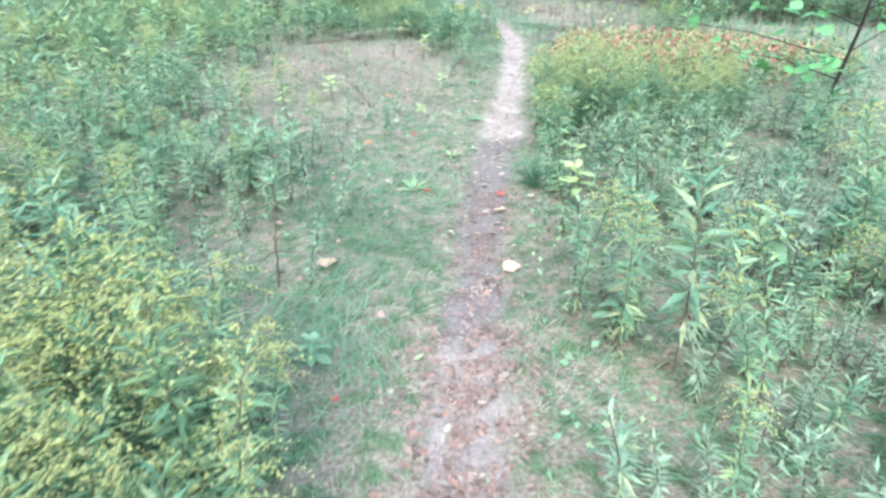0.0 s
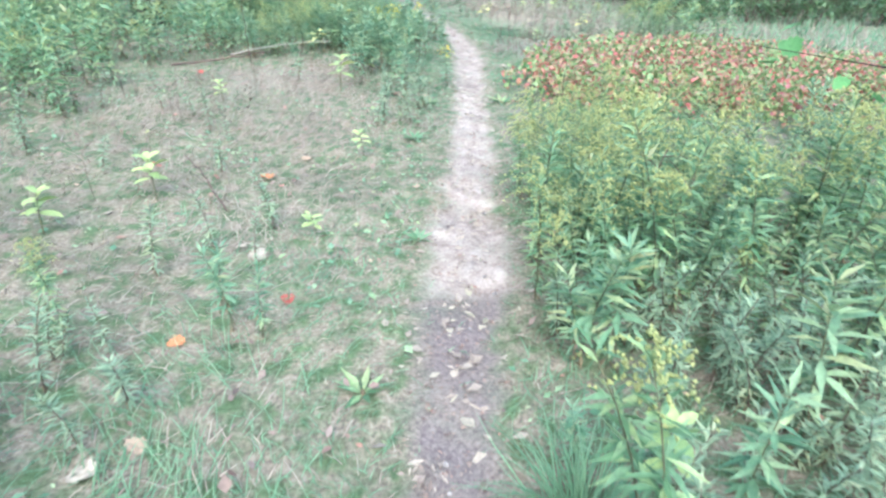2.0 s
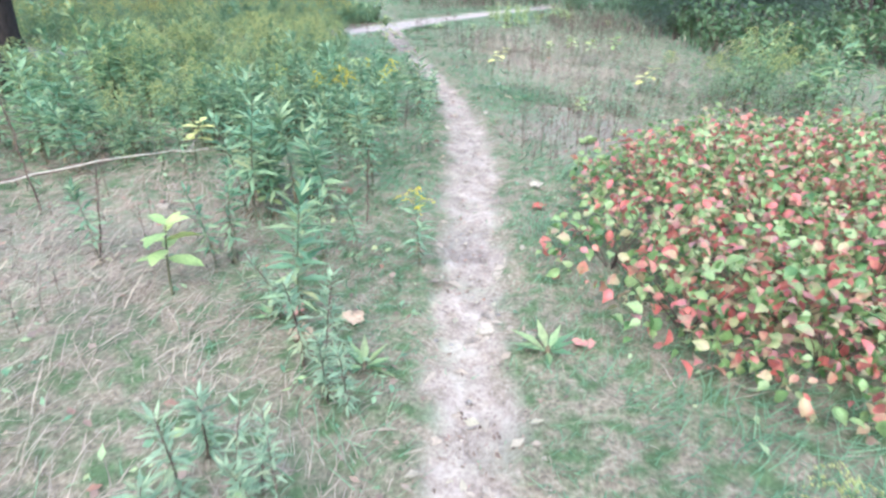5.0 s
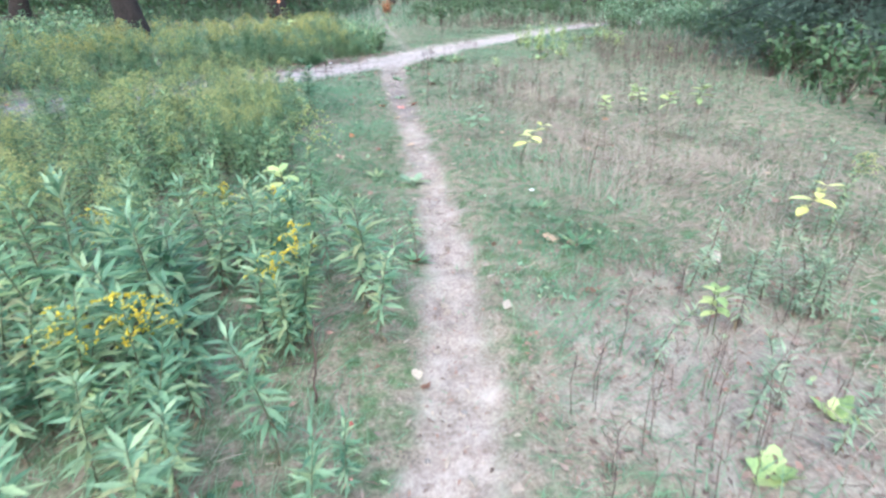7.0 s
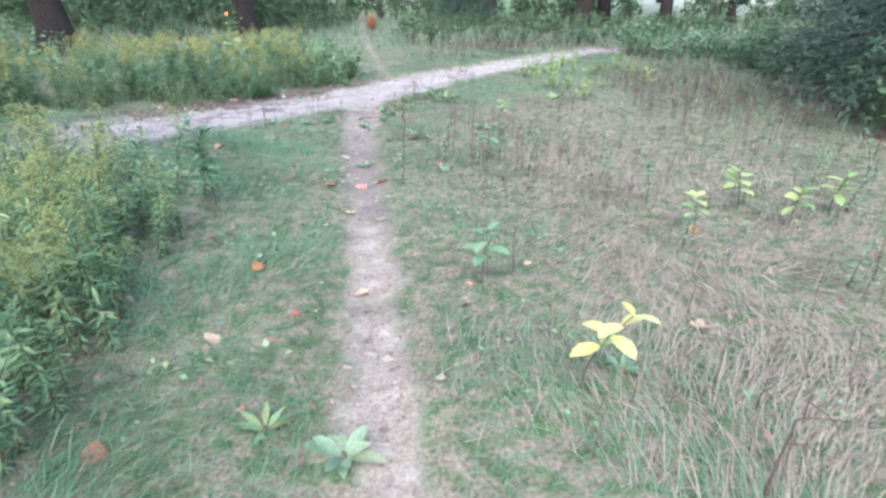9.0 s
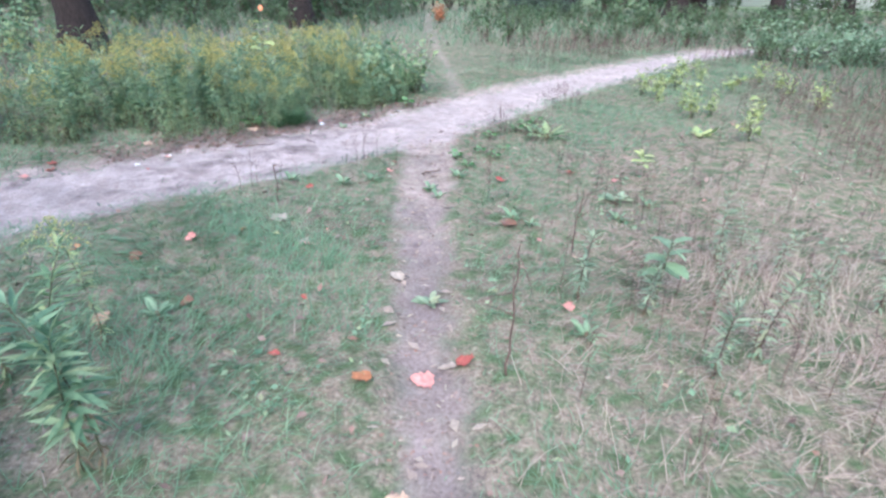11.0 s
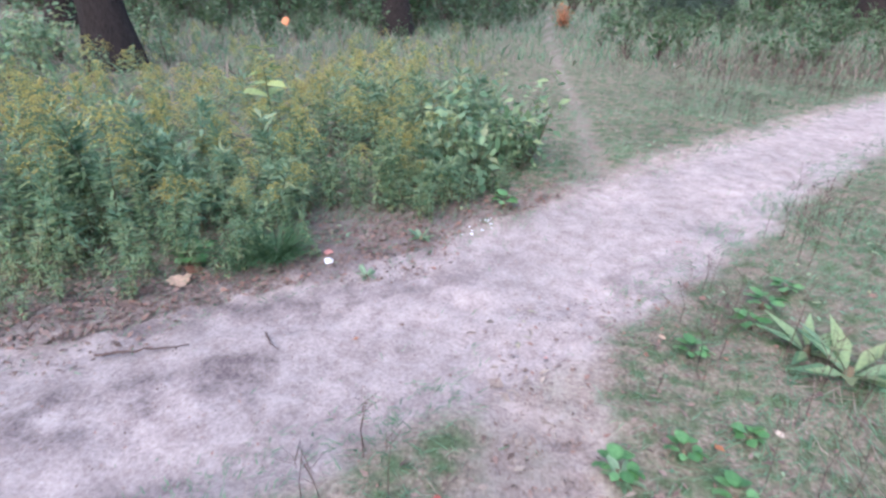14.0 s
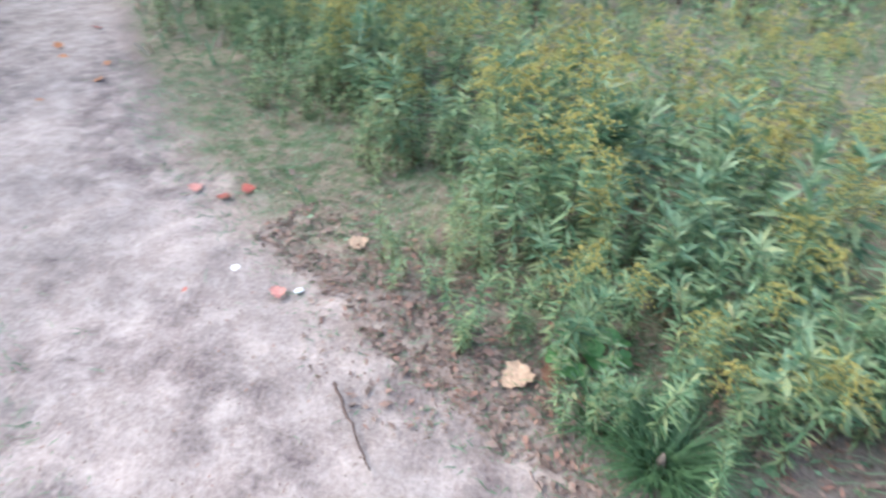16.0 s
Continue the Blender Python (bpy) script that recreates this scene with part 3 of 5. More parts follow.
def plant_bed(single, bulk, label, category, variants, mats, far_variants, zones, near_line, limit):
    """The plants next to the trail are things of their own, those behind them one mesh."""
    x, y = (np.concatenate(c) for c in zip(*[stand(*z) for z in zones]))
    d = np.minimum(to_line(TRAIL, TRAIL_W, x, y)[0], to_line(TRACK, TRACK_W, x, y)[0])
    order = np.argsort(d)
    close = np.zeros(len(x), bool)
    close[order[:limit]] = True
    close &= d < near_line
    roots = [as_thing(single, v, mats, label, category, bulk.replace("_", " ")) for v in variants]
    used = [False] * len(roots)
    for i in np.where(close)[0]:
        w = int(rng.integers(len(roots)))
        if variants is GOLD:
            w = int(rng.integers(6) if rng.random() < bloom_at(x[i], y[i]) else rng.integers(6, len(roots)))
        m = Matrix.Translation((x[i], y[i], float(height_at(x[i], y[i])) - 0.01)) @ Matrix.Rotation(rng.uniform(0, 6.28), 4, "Z")
        s = rng.uniform(0.72, 1.12) * float(vigour(x[i], y[i]))
        if not used[w]:
            used[w] = True
            roots[w].matrix_basis = m
            roots[w].scale = (s, s, s)
        else:
            c = copy_thing(roots[w], m)
            c.scale = (s, s, s)
    for r, u in zip(roots, used):
        if not u:
            for c in r.children:
                bpy.data.objects.remove(c)
            bpy.data.objects.remove(r)
    mid = ~close & (d < 3.2)
    scattered(bulk, label.replace("a ", "", 1) + " in a dense stand", category, variants, mats, x[mid], y[mid], rng.uniform(0.75, 1.12, mid.sum()) * vigour(x[mid], y[mid]))
    far = ~close & ~mid
    scattered(bulk, label.replace("a ", "", 1) + " further off", category, far_variants, mats, x[far], y[far], rng.uniform(0.8, 1.15, far.sum()) * vigour(x[far], y[far]))


plant_bed("goldenrod", "goldenrod_thicket", "goldenrod with narrow green leaves and fading olive plumes", "goldenrod", GOLD, G_MATS, GOLD_FAR, [
    (-1.3, 1.0, 0.9, 0.75, 50), (-0.72, 1.12, 0.42, 0.55, 95, 0.16, 0.15), (1.9, 6.1, 1.1, 1.5, 62), (1.15, 5.7, 0.5, 0.9, 60, 0.1), (-4.8, 8.6, 2.2, 5.0, 14), (-2.0, 16.3, 1.85, 2.2, 26), (-0.75, 15.7, 0.8, 1.5, 28), (-6.0, 15.0, 2.6, 4.5, 12),
    (-1.4, 12.4, 2.2, 1.6, 13), (-2.0, 13.9, 1.7, 1.4, 22), (-0.4, 15.0, 0.42, 0.75, 34), (4.7, 13.3, 1.3, 1.2, 12), (1.9, 2.6, 1.3, 2.2, 5), (-2.3, 3.4, 1.3, 2.0, 12)], 1.6, 290)
plant_bed("leafy_herb", "leafy_thicket", "tall leafy herb with light green lance-shaped leaves", "herb", LEAFY, H_MATS, GOLD_FAR, [
    (-0.2, 12.35, 1.1, 0.95, 26), (-1.9, 11.7, 1.6, 1.0, 15), (-0.15, 10.3, 0.55, 0.45, 14), (-2.9, 4.9, 1.2, 1.9, 10), (0.25, 10.9, 0.5, 0.8, 6), (-0.75, 16.6, 0.6, 1.2, 12), (-0.1, 9.9, 0.9, 1.6, 1.5, 0.3),
    (4.2, 4.6, 1.6, 3.6, 14), (-1.9, 2.9, 1.0, 1.3, 12), (1.9, 2.6, 1.2, 2.0, 8), (1.5, 5.3, 0.7, 0.9, 14)], 1.4, 170)
plant_bed("yellow_goldenrod", "yellow_goldenrods", "goldenrod in bright yellow bloom among leafy herbs", "goldenrod", YELLOW, Y_MATS, YELLOW, [
    (0.3, 12.2, 0.5, 0.5, 9), (-0.5, 12.9, 0.6, 0.4, 5)], 2.5, 20)
plant_bed("aster", "aster_stand", "low grey-green aster with small narrow leaves", "aster", ASTER, A_MATS, ASTER, [
    (1.95, 2.5, 1.35, 2.5, 42), (1.5, 4.6, 0.8, 0.9, 42), (-1.7, 3.2, 1.2, 1.7, 22), (-0.75, 15.2, 0.8, 1.3, 14), (-1.9, 7.4, 0.9, 1.4, 3), (0.35, 8.0, 0.35, 1.4, 14), (4.5, 13.3, 1.2, 1.2, 14), (2.7, 12.3, 0.6, 0.8, 9), (2.9, 12.9, 0.5, 0.4, 16), (3.9, 17.2, 1.5, 2.6, 2.0), (-0.9, 6.0, 0.8, 1.2, 2.5), (2.2, 18.6, 0.9, 1.0, 9)], 1.5, 200)

# the thicket beyond the wide track
bx, by = rng.uniform(-9.5, 0.2, 2500), rng.uniform(17.5, 31, 2500)
bd, _, bs = to_line(TRACK, TRACK_W, bx, by)
ok = (bs > 0) & (bd > 0.22 + 0.75 * smooth(-2.0, -2.8, bx) + 0.16 * wobble(bx, by, 3, 1)) & (bx < -0.35 - 0.15 * (by - 25)) & (rng.random(2500) < np.clip(1.4 - 0.25 * bd, 0.15, 1)) & (blob(bx, by, -0.85, 22.7, 0.4, 0.2) > 1)
bx, by, bd = bx[ok], by[ok], bd[ok]
front = (bd < 1.0)
idx = np.where(front)[0][:150]
front[:] = False
front[idx] = True
N_MATS = [STEM, WITHERED, HERB, GOLDEN]
edge = [as_thing("goldenrod", v, N_MATS, "bushy goldenrod with yellow-olive plumes beside the sandy track", "goldenrod", "goldenrods beside the track") for v in GOLD[2:6]]
for n, i in enumerate(idx):
    m = Matrix.Translation((bx[i], by[i], -0.01)) @ Matrix.Rotation(rng.uniform(0, 6.28), 4, "Z")
    ob = edge[n] if n < 4 else copy_thing(edge[n % 4], m)
    ob.matrix_basis = m
    s = rng.uniform(0.75, 1.1) * float(vigour(bx[i], by[i])) * np.clip(0.5 + 0.7 * bd[i], 0.45, 1.1) * float(np.clip((-0.3 - 0.15 * (by[i] - 25) - bx[i]) / 0.9, 0.45, 1))
    ob.scale = (s, s, s)
tall = vigour(bx, by) * rng.uniform(0.7, 1.1, len(bx)) * np.clip(1.1 - 0.06 * bd, 0.65, 1) * np.clip((-0.3 - 0.15 * (by - 25) - bx) / 0.9, 0.4, 1)
for rest, kinds, what in ((~front & (bd < 1.6), GOLD, "goldenrods with olive plumes in a dense stand beyond the track"), (~front & (bd >= 1.6), GOLD_FAR[:2] + GOLD[:1], "goldenrods with olive plumes deep in the stand beyond the track")):
    scattered("goldenrod_thicket", what, "goldenrod", kinds, N_MATS, bx[rest], by[rest], tall[rest])


# bushy herbs between the goldenrods of the thicket
hx, hy = rng.uniform(-6.5, -0.2, 2600), rng.uniform(18.0, 26, 2600)
hd, _, hs = to_line(TRACK, TRACK_W, hx, hy)
ok = (hs > 0) & (hd > 0.2 + 0.7 * smooth(-2.0, -2.8, hx) + 0.18 * wobble(hx, hy, 3, 1)) & (hd < 2.2) & (hx < -0.4 - 0.15 * (hy - 25)) & (blob(hx, hy, -0.85, 22.7, 0.4, 0.2) > 1) & (rng.random(2600) < np.clip(0.46 - 0.15 * hd + 0.4 * wobble(hx, hy, 2.0, 4), 0.04, 1))
hx, hy, hd = hx[ok], hy[ok], hd[ok]
bushy = [as_thing("leafy_herb", v, H_MATS, "bushy herb with blue-green leaves at the thicket's edge", "herb", "bushy herbs of the thicket") for v in LEAFY]
lead = np.argsort(hd)[:150]
for n, i in enumerate(lead):
    m = Matrix.Translation((hx[i], hy[i], -0.01)) @ Matrix.Rotation(rng.uniform(0, 6.28), 4, "Z")
    ob = bushy[n] if n < len(bushy) else copy_thing(bushy[n % len(bushy)], m)
    ob.matrix_basis = m
    sc = rng.uniform(0.55, 1.0) * float(np.clip(0.55 + 0.6 * hd[i], 0.5, 1.2))
    ob.scale = (sc, sc, sc)
rest = np.ones(len(hx), bool)
rest[lead] = False
scattered("leafy_thicket", "bushy blue-green herbs between the goldenrods of the thicket", "herb", LEAFY, H_MATS, hx[rest], hy[rest], rng.uniform(0.7, 1.1, rest.sum()))


# ---- dry stalks of the meadow ----
def stalk_arrays(r):
    h = r.uniform(0.28, 0.5)
    pieces = [tube([(0, 0, 0), (0.01, 0.01, h * 0.5), (r.uniform(-0.05, 0.05), r.uniform(-0.05, 0.05), h)], [0.0028, 0.0022, 0.001], 3)]
    for _ in range(6):
        z, a, ln = r.uniform(0.4, 0.95) * h, r.uniform(0, 6.28), r.uniform(0.03, 0.09)
        pieces.append(tube([(0, 0, z), (math.cos(a) * ln * 0.6, math.sin(a) * ln * 0.6, z + ln * 0.6), (math.cos(a) * ln, math.sin(a) * ln, z + ln)], [0.0016, 0.0012, 0.0006], 3))
    return (join(pieces),)


STALKS = [stalk_arrays(np.random.default_rng(500 + i)) for i in range(5)]
sx, sy = (np.concatenate(c) for c in zip(*[stand(3.3, 17.2, 1.9, 4.6, 13, 0.3), stand(2.2, 18.6, 1.0, 1.6, 16, 0.2), stand(1.5, 20.6, 0.8, 1.4, 8, 0.05), stand(1.15, 21.9, 0.45, 0.8, 45, 0.0), stand(1.9, 23.6, 0.5, 0.8, 40, 0.0), stand(-0.2, 21.0, 0.6, 0.4, 14, -0.1), stand(-0.3, 20.3, 1.0, 0.8, 7, 0.02),
                                           stand(1.8, 27.4, 0.9, 0.7, 60, 0.1), stand(5.0, 31.0, 4.5, 3.0, 45, 0.1), stand(4.0, 29.5, 2.5, 1.2, 20, 0.1), stand(6.0, 22.5, 1.8, 3.5, 55), stand(4.9, 20.5, 1.0, 3.0, 25), stand(-1.3, 8.5, 1.3, 2.2, 6), stand(2.05, 11.6, 0.5, 0.6, 70), stand(2.6, 12.6, 0.7, 0.6, 25)]))
scattered("dry_stalks", "thin red-brown dry stalks standing in the meadow grass", "dry stalks", STALKS, [DRY_STEM], sx, sy, rng.uniform(0.5, 0.95, len(sx)))

# low leafy growth along the thicket's foot
fx, fy = rng.uniform(-6.5, 0.0, 2600), rng.uniform(17.5, 25, 2600)
fd, _, fs = to_line(TRACK, TRACK_W, fx, fy)
ok = (fs > 0) & (fd > 0.10 + 0.6 * smooth(-2.0, -2.8, fx) + 0.2 * wobble(fx, fy, 3, 1)) & (fd < 1.1) & (fx < -0.35 - 0.15 * (fy - 25)) & (blob(fx, fy, -0.9, 22.75, 0.5, 0.3) > 1)
scattered("leafy_fringe", "low leafy herbs along the thicket's foot", "herb", ASTER + GOLD[6:], [STEM, WITHERED, HERB, GOLDEN], fx[ok], fy[ok], rng.uniform(0.5, 1.0, ok.sum()) * np.clip(0.6 + 0.4 * fd[ok], 0.5, 1))

# a few herbs that stand apart beside the trail
for var, mats, label, spots in (
        (YELLOW[0], Y_MATS, "goldenrod in bright yellow bloom standing alone by the trail", [(0.8, 9.42, 0.72), (0.58, 12.55, 0.95), (0.2, 11.9, 1.0), (0.05, 13.3, 0.85), (0.3, 13.3, 0.8)]),
        (LEAFY[1], H_MATS, "leafy herb standing alone at the trail's edge", [(1.08, 13.42, 0.55), (0.97, 12.95, 0.6), (0.86, 11.42, 0.66), (0.36, 13.72, 0.62), (0.95, 12.5, 0.75), (-0.14, 9.5, 0.8), (-0.2, 9.42, 0.7), (0.22, 9.47, 0.72), (0.3, 9.55, 0.6), (0.48, 9.6, 0.5), (-0.14, 10.0, 1.15), (-0.05, 10.06, 1.0), (-0.22, 10.1, 0.95), (0.45, 11.35, 0.9), (0.13, 11.28, 0.85), (0.66, 11.8, 0.85), (0.4, 11.6, 0.7), (0.92, 11.62, 0.5), (-0.43, 4.98, 0.6), (-0.5, 5.1, 0.55), (-0.3, 4.92, 0.5), (0.67, 1.35, 0.42), (0.86, 2.1, 0.5), (1.1, 3.15, 0.5), (1.43, 3.1, 0.6), (0.8, 2.85, 0.5), (1.8, 3.75, 0.6), (0.78, 4.2, 0.45), (-1.74, 4.05, 0.6), (0.45, 13.32, 0.8), (0.3, 13.15, 0.9), (0.12, 13.4, 0.8), (0.6, 13.12, 0.7), (-0.05, 13.2, 0.9), (0.35, 12.95, 0.9)])):
    first = as_thing("goldenrod" if mats is Y_MATS else "leafy_herb", var, mats, label, "goldenrod" if mats is Y_MATS else "herb", "herbs beside the trail")
    for n, (px, py, ps) in enumerate(spots):
        m = Matrix.Translation((px, py, -0.015)) @ Matrix.Rotation(n * 2.1, 4, "Z")
        ob = copy_thing(first, m) if n else first
        ob.matrix_basis = m
        ob.scale = (ps, ps, ps)



# ---- single plants with broad leaves ----
def milkweed(name, label, leaf_mat, h, leaf, pairs, seed):
    """A stem with pairs of broad oval leaves, each leaf a part."""
    r = np.random.default_rng(seed)
    root = tagged(new(name), label, "milkweed", "milkweeds of the meadow")
    lean = r.normal(0, 0.05, 2)
    k = np.linspace(0, 1, 5)
    part("stem", *tube(np.stack([lean[0] * k**2, lean[1] * k**2, h * k], -1), np.linspace(0.005, 0.003, 5), 5), STEM, root)
    shape = mesh_of("leaf", OVAL_V * (1, 0.48, 1), OVAL_F, [leaf_mat])
    shape.polygons.foreach_set("use_smooth", np.ones(len(OVAL_F), bool))
    for i in range(pairs):
        f = 0.4 + 0.6 * ((i + 1) / pairs) ** 0.8
        for side in (0, 1):
            ya = i * 1.45 + side * math.pi + r.normal(0, 0.2)
            m = Matrix([list(row) for row in turns(np.array([ya]), np.array([-0.12 + 0.42 * f**3 + r.normal(0, 0.16)]), np.array([r.normal(0, 0.25)]))[0]]).to_4x4()
            ob = new("leaf", shape)
            ob.parent = root
            s = leaf * (1.25 - 0.45 * f**4) * r.uniform(0.85, 1.15)
            ob.matrix_basis = Matrix.Translation((lean[0] * f * f, lean[1] * f * f, h * f)) @ m @ Matrix.Scale(s, 4)
    return root


def put_copies(root, spots):
    """The first spot takes the thing itself, the others copies; a spot is x, y, turn in degrees and size."""
    for i, (x, y, a, s) in enumerate(spots):
        m = Matrix.Translation((x, y, float(height_at(np.array(x), np.array(y))) - 0.006)) @ Matrix.Rotation(radians(a), 4, "Z")
        ob = copy_thing(root, m) if i else root
        ob.matrix_basis = m
        ob.scale = (s, s, s)


put_copies(milkweed("milkweed", "young milkweed with pale yellow-green oval leaves", MILK, 0.26, 0.105, 5, 1), [
    (1.02, 4.087, 20, 0.95), (0.95, 3.548, 70, 1.15), (-0.34, 9.2, 10, 1.3), (-1.2, 6.3, 50, 1.0), (0.205, 13.98, 80, 1.35), (3.145, 16.88, 30, 1.0), (3.69, 17.355, 120, 1.2),
    (3.89, 17.005, 200, 1.15), (4.34, 17.255, 250, 1.2), (-1.62, 5.85, 15, 0.9), (0, 7.1, 75, 0.7), (-0.19, 5.8, 140, 0.55), (-0.1, 10.1, 0, 0.8), (2.29, 20.755, 100, 0.85), (2.495, 12.54, 20, 0.8), (-1.4, 8.6, 60, 0.8)])
put_copies(milkweed("milkweed", "milkweed with broad blue-green leaves beside the trail", MILK_GREEN, 0.42, 0.15, 5, 2), [
    (1.62, 2.568, 0, 1.05), (1.605, 16.13, 70, 0.8), (1.86, 18.605, 30, 0.85), (0.82, 2.117, 10, 0.62), (-0.44, 1.842, 10, 0.45)])
put_copies(milkweed("milkweed", "milkweed with yellowing leaves on a dark stem", MILK_YELLOW, 0.37, 0.13, 4, 3), [(1.935, 15.17, 40, 1.0), (-0.88, 11.2, 10, 0.95), (3.445, 13.58, 60, 0.9)])
put_copies(milkweed("milkweed", "tall milkweed with pale leaves above the goldenrods", MILK, 0.98, 0.16, 6, 4), [(-2.04, 23.635, 0, 1.0)])


# ---- low rosettes and seedlings ----
def rosette(name, label, mat, n, leaf, width, seed, shape=(LANCE_V, LANCE_F), rise=(0.1, 0.8)):
    r = np.random.default_rng(seed)
    root = tagged(new(name), label, "rosette", "low rosettes in the grass")
    yaw = np.arange(n) * 2.4 + r.normal(0, 0.3, n)
    size = leaf * r.uniform(0.7, 1.15, n)
    pos = np.stack([0.008 * np.cos(yaw), 0.008 * np.sin(yaw), np.full(n, 0.012)], -1)
    part("foliage", *spread(*shape, pos, yaw, r.uniform(*rise, n), r.normal(0, 0.3, n), np.stack([size, size * width, size], -1)), mat, root)
    part("crown", *tube([(0, 0, 0), (0, 0, 0.03)], [0.012, 0.006], 5), WITHERED, root)
    return root


put_copies(rosette("rosette", "low rosette of green pointed leaves in short grass", HERB, 14, 0.12, 0.26, 31), [
    (-0.16, 3.842, 0, 1.2), (0.12, 4.567, 40, 0.9), (0.4, 7.5, 80, 1.0), (0.36, 5.75, 130, 0.8), (2.065, 13.48, 10, 1.2), (1.57, 21.96, 0, 2.2), (1.45, 22.1, 40, 1.7), (0.695, 14.93, 60, 1.0), (1.085, 13.34, 20, 0.9),
    (0.15, 9, 10, 0.7), (1.3, 8.7, 60, 1.2), (0.58, 8.63, 0, 1.0), (1.945, 14.13, 80, 0.9)])
put_copies(rosette("rosette", "low herb with grey-green leaves in short grass", MILK_GREEN, 12, 0.075, 0.36, 32, (OVAL_V, OVAL_F), (0.2, 0.882)), [
    (2.515, 14.18, 0, 1.1), (2.145, 15.28, 50, 1.2), (1.155, 19.675, 10, 1.3), (1.277, 19.575, 70, 0.9), (1.89, 19.755, 20, 1.1), (2.17, 20.055, 0, 1.2), (0.505, 20.285, 90, 0.9), (0.59, 20.135, 0, 1.0), (0.03, 20.355, 40, 1.2),
    (-0.63, 20.305, 10, 1.1), (0.674, 21.155, 0, 1.0), (0.721, 20.595, 30, 1.2), (0.514, 20.325, 0, 1.0), (-0.19, 20.255, 0, 1.1), (-0.68, 22.225, 0, 0.9), (-0.54, 22.775, 50, 1.2), (-0.61, 18.215, 0, 1.3), (1.46, 18.255, 10, 1.2)])
put_copies(rosette("rosette", "pale woolly rosette at the trail's edge", GREY_HERB, 11, 0.13, 0.42, 33, (OVAL_V, OVAL_F), (0.1, 0.686)), [(1.005, 14.8, 0, 1.1), (1.95, 20.155, 0, 1.0), (0.693, 18.515, 20, 0.7)])
put_copies(rosette("seedling", "small round-leaved seedling under the goldenrods", MAPLE, 13, 0.044, 0.85, 34, (OVAL_V + (0.4, 0, 0.6), OVAL_F), (-0.1, 0.49)), [(-1.64, 22.015, 0, 1.8), (-1.68, 22.155, 60, 1.5), (0.966, 21.955, 0, 1.3), (0.655, 21.175, 0, 1.3), (-0.14, 23.455, 10, 1.8), (0.872, 21.305, 0, 1.1), (1.013, 21.155, 0, 1.2), (1.108, 21.455, 70, 1.0), (1.343, 22.455, 20, 1.5), (1.249, 22.255, 50, 1.4), (1.49, 22.655, 50, 1.3), (0.778, 20.855, 20, 1.0)])
put_copies(rosette("seedling", "maple seedling with lobed pale green leaves", MILK, 5, 0.17, 0.95, 35, (LOBED_V, LOBED_F), (0.2, 0.686)), [(2.33, 11.7, 0, 0.6), (2.72, 12, 80, 0.5), (4.89, 25.955, 0, 1.0), (5.29, 26.555, 60, 1.0), (3.29, 22.355, 40, 1.0)])


# ---- tufts of long grass ----
def tuft(name, label, mat, n, length, x, y, seed):
    r = np.random.default_rng(seed)
    root = tagged(new(name), label, "grass tuft")
    root.matrix_basis = Matrix.Translation((x, y, 0))
    rad = 0.07 * np.sqrt(r.random(n))
    a = r.uniform(0, 6.28, n)
    pos = np.stack([rad * np.cos(a), rad * np.sin(a), np.zeros(n)], -1)
    size = length * r.uniform(0.45, 1.1, n)
    part("blade_clump", *spread(np.array([(0, 0.5, 0), (0, -0.5, 0), (0.4, 0.5, 0.06), (0.4, -0.5, 0.06), (0.75, 0.35, -0.04), (0.75, -0.35, -0.04), (1, 0, -0.25)], float),
                           np.array([(0, 1, 3), (0, 3, 2), (2, 3, 5), (2, 5, 4), (4, 5, 6)]), pos, a + r.normal(0, 0.5, n), r.uniform(0.35, 1.3, n), r.normal(0, 0.4, n),
                           np.stack([size, np.full(n, 0.005), size], -1)), mat, root)
    part("base", *tube([(0, 0, -0.01), (0, 0, 0.03), (0, 0, 0.07)], [0.02, 0.016, 0.006], 7), STRAW, root)


tuft("grass_tuft", "arching tuft of long pale green grass", GRASS, 190, 0.36, 0.74, 4.0, 41)
DARK_GRASS = leaf_material("dark_grass", [(0.05, 0.11, 0.05), (0.08, 0.16, 0.075), (0.12, 0.21, 0.10)], 0.55, 0.25, 0.4, 1.5, 0.6)
tuft("grass_tuft", "dense dark green grass tuft at the track's edge", DARK_GRASS, 520, 0.25, -1.24, 22.24, 42)
tuft("grass_tuft", "dense dark green grass tuft at the track's edge", DARK_GRASS, 160, 0.22, -1.38, 22.1, 43)


# ---- shrubs turning red ----
def shrub_leaves(r, n, rad):
    a, d = r.uniform(0, 6.28, n), rad * np.sqrt(r.random(n))
    z = 0.34 * np.clip(1.1 - 0.6 * (d / rad) ** 2, 0.2, 1) * r.uniform(0.2, 1.1, n)
    return np.stack([d * np.cos(a), d * np.sin(a), z], -1), a + r.normal(0, 1.0, n), r.normal(-0.05, 0.7, n), r.normal(0, 0.8, n), r.uniform(0.028, 0.07, n)


def shrub_stems(r, rad):
    pieces = []
    for _ in range(9):
        a, d = r.uniform(0, 6.28), rad * r.uniform(0.3, 0.9)
        pieces.append(tube([(0, 0, -0.01), (math.cos(a) * d * 0.5, math.sin(a) * d * 0.5, 0.16), (math.cos(a) * d, math.sin(a) * d, 0.28)], [0.004, 0.003, 0.0015], 4))
    return join(pieces)


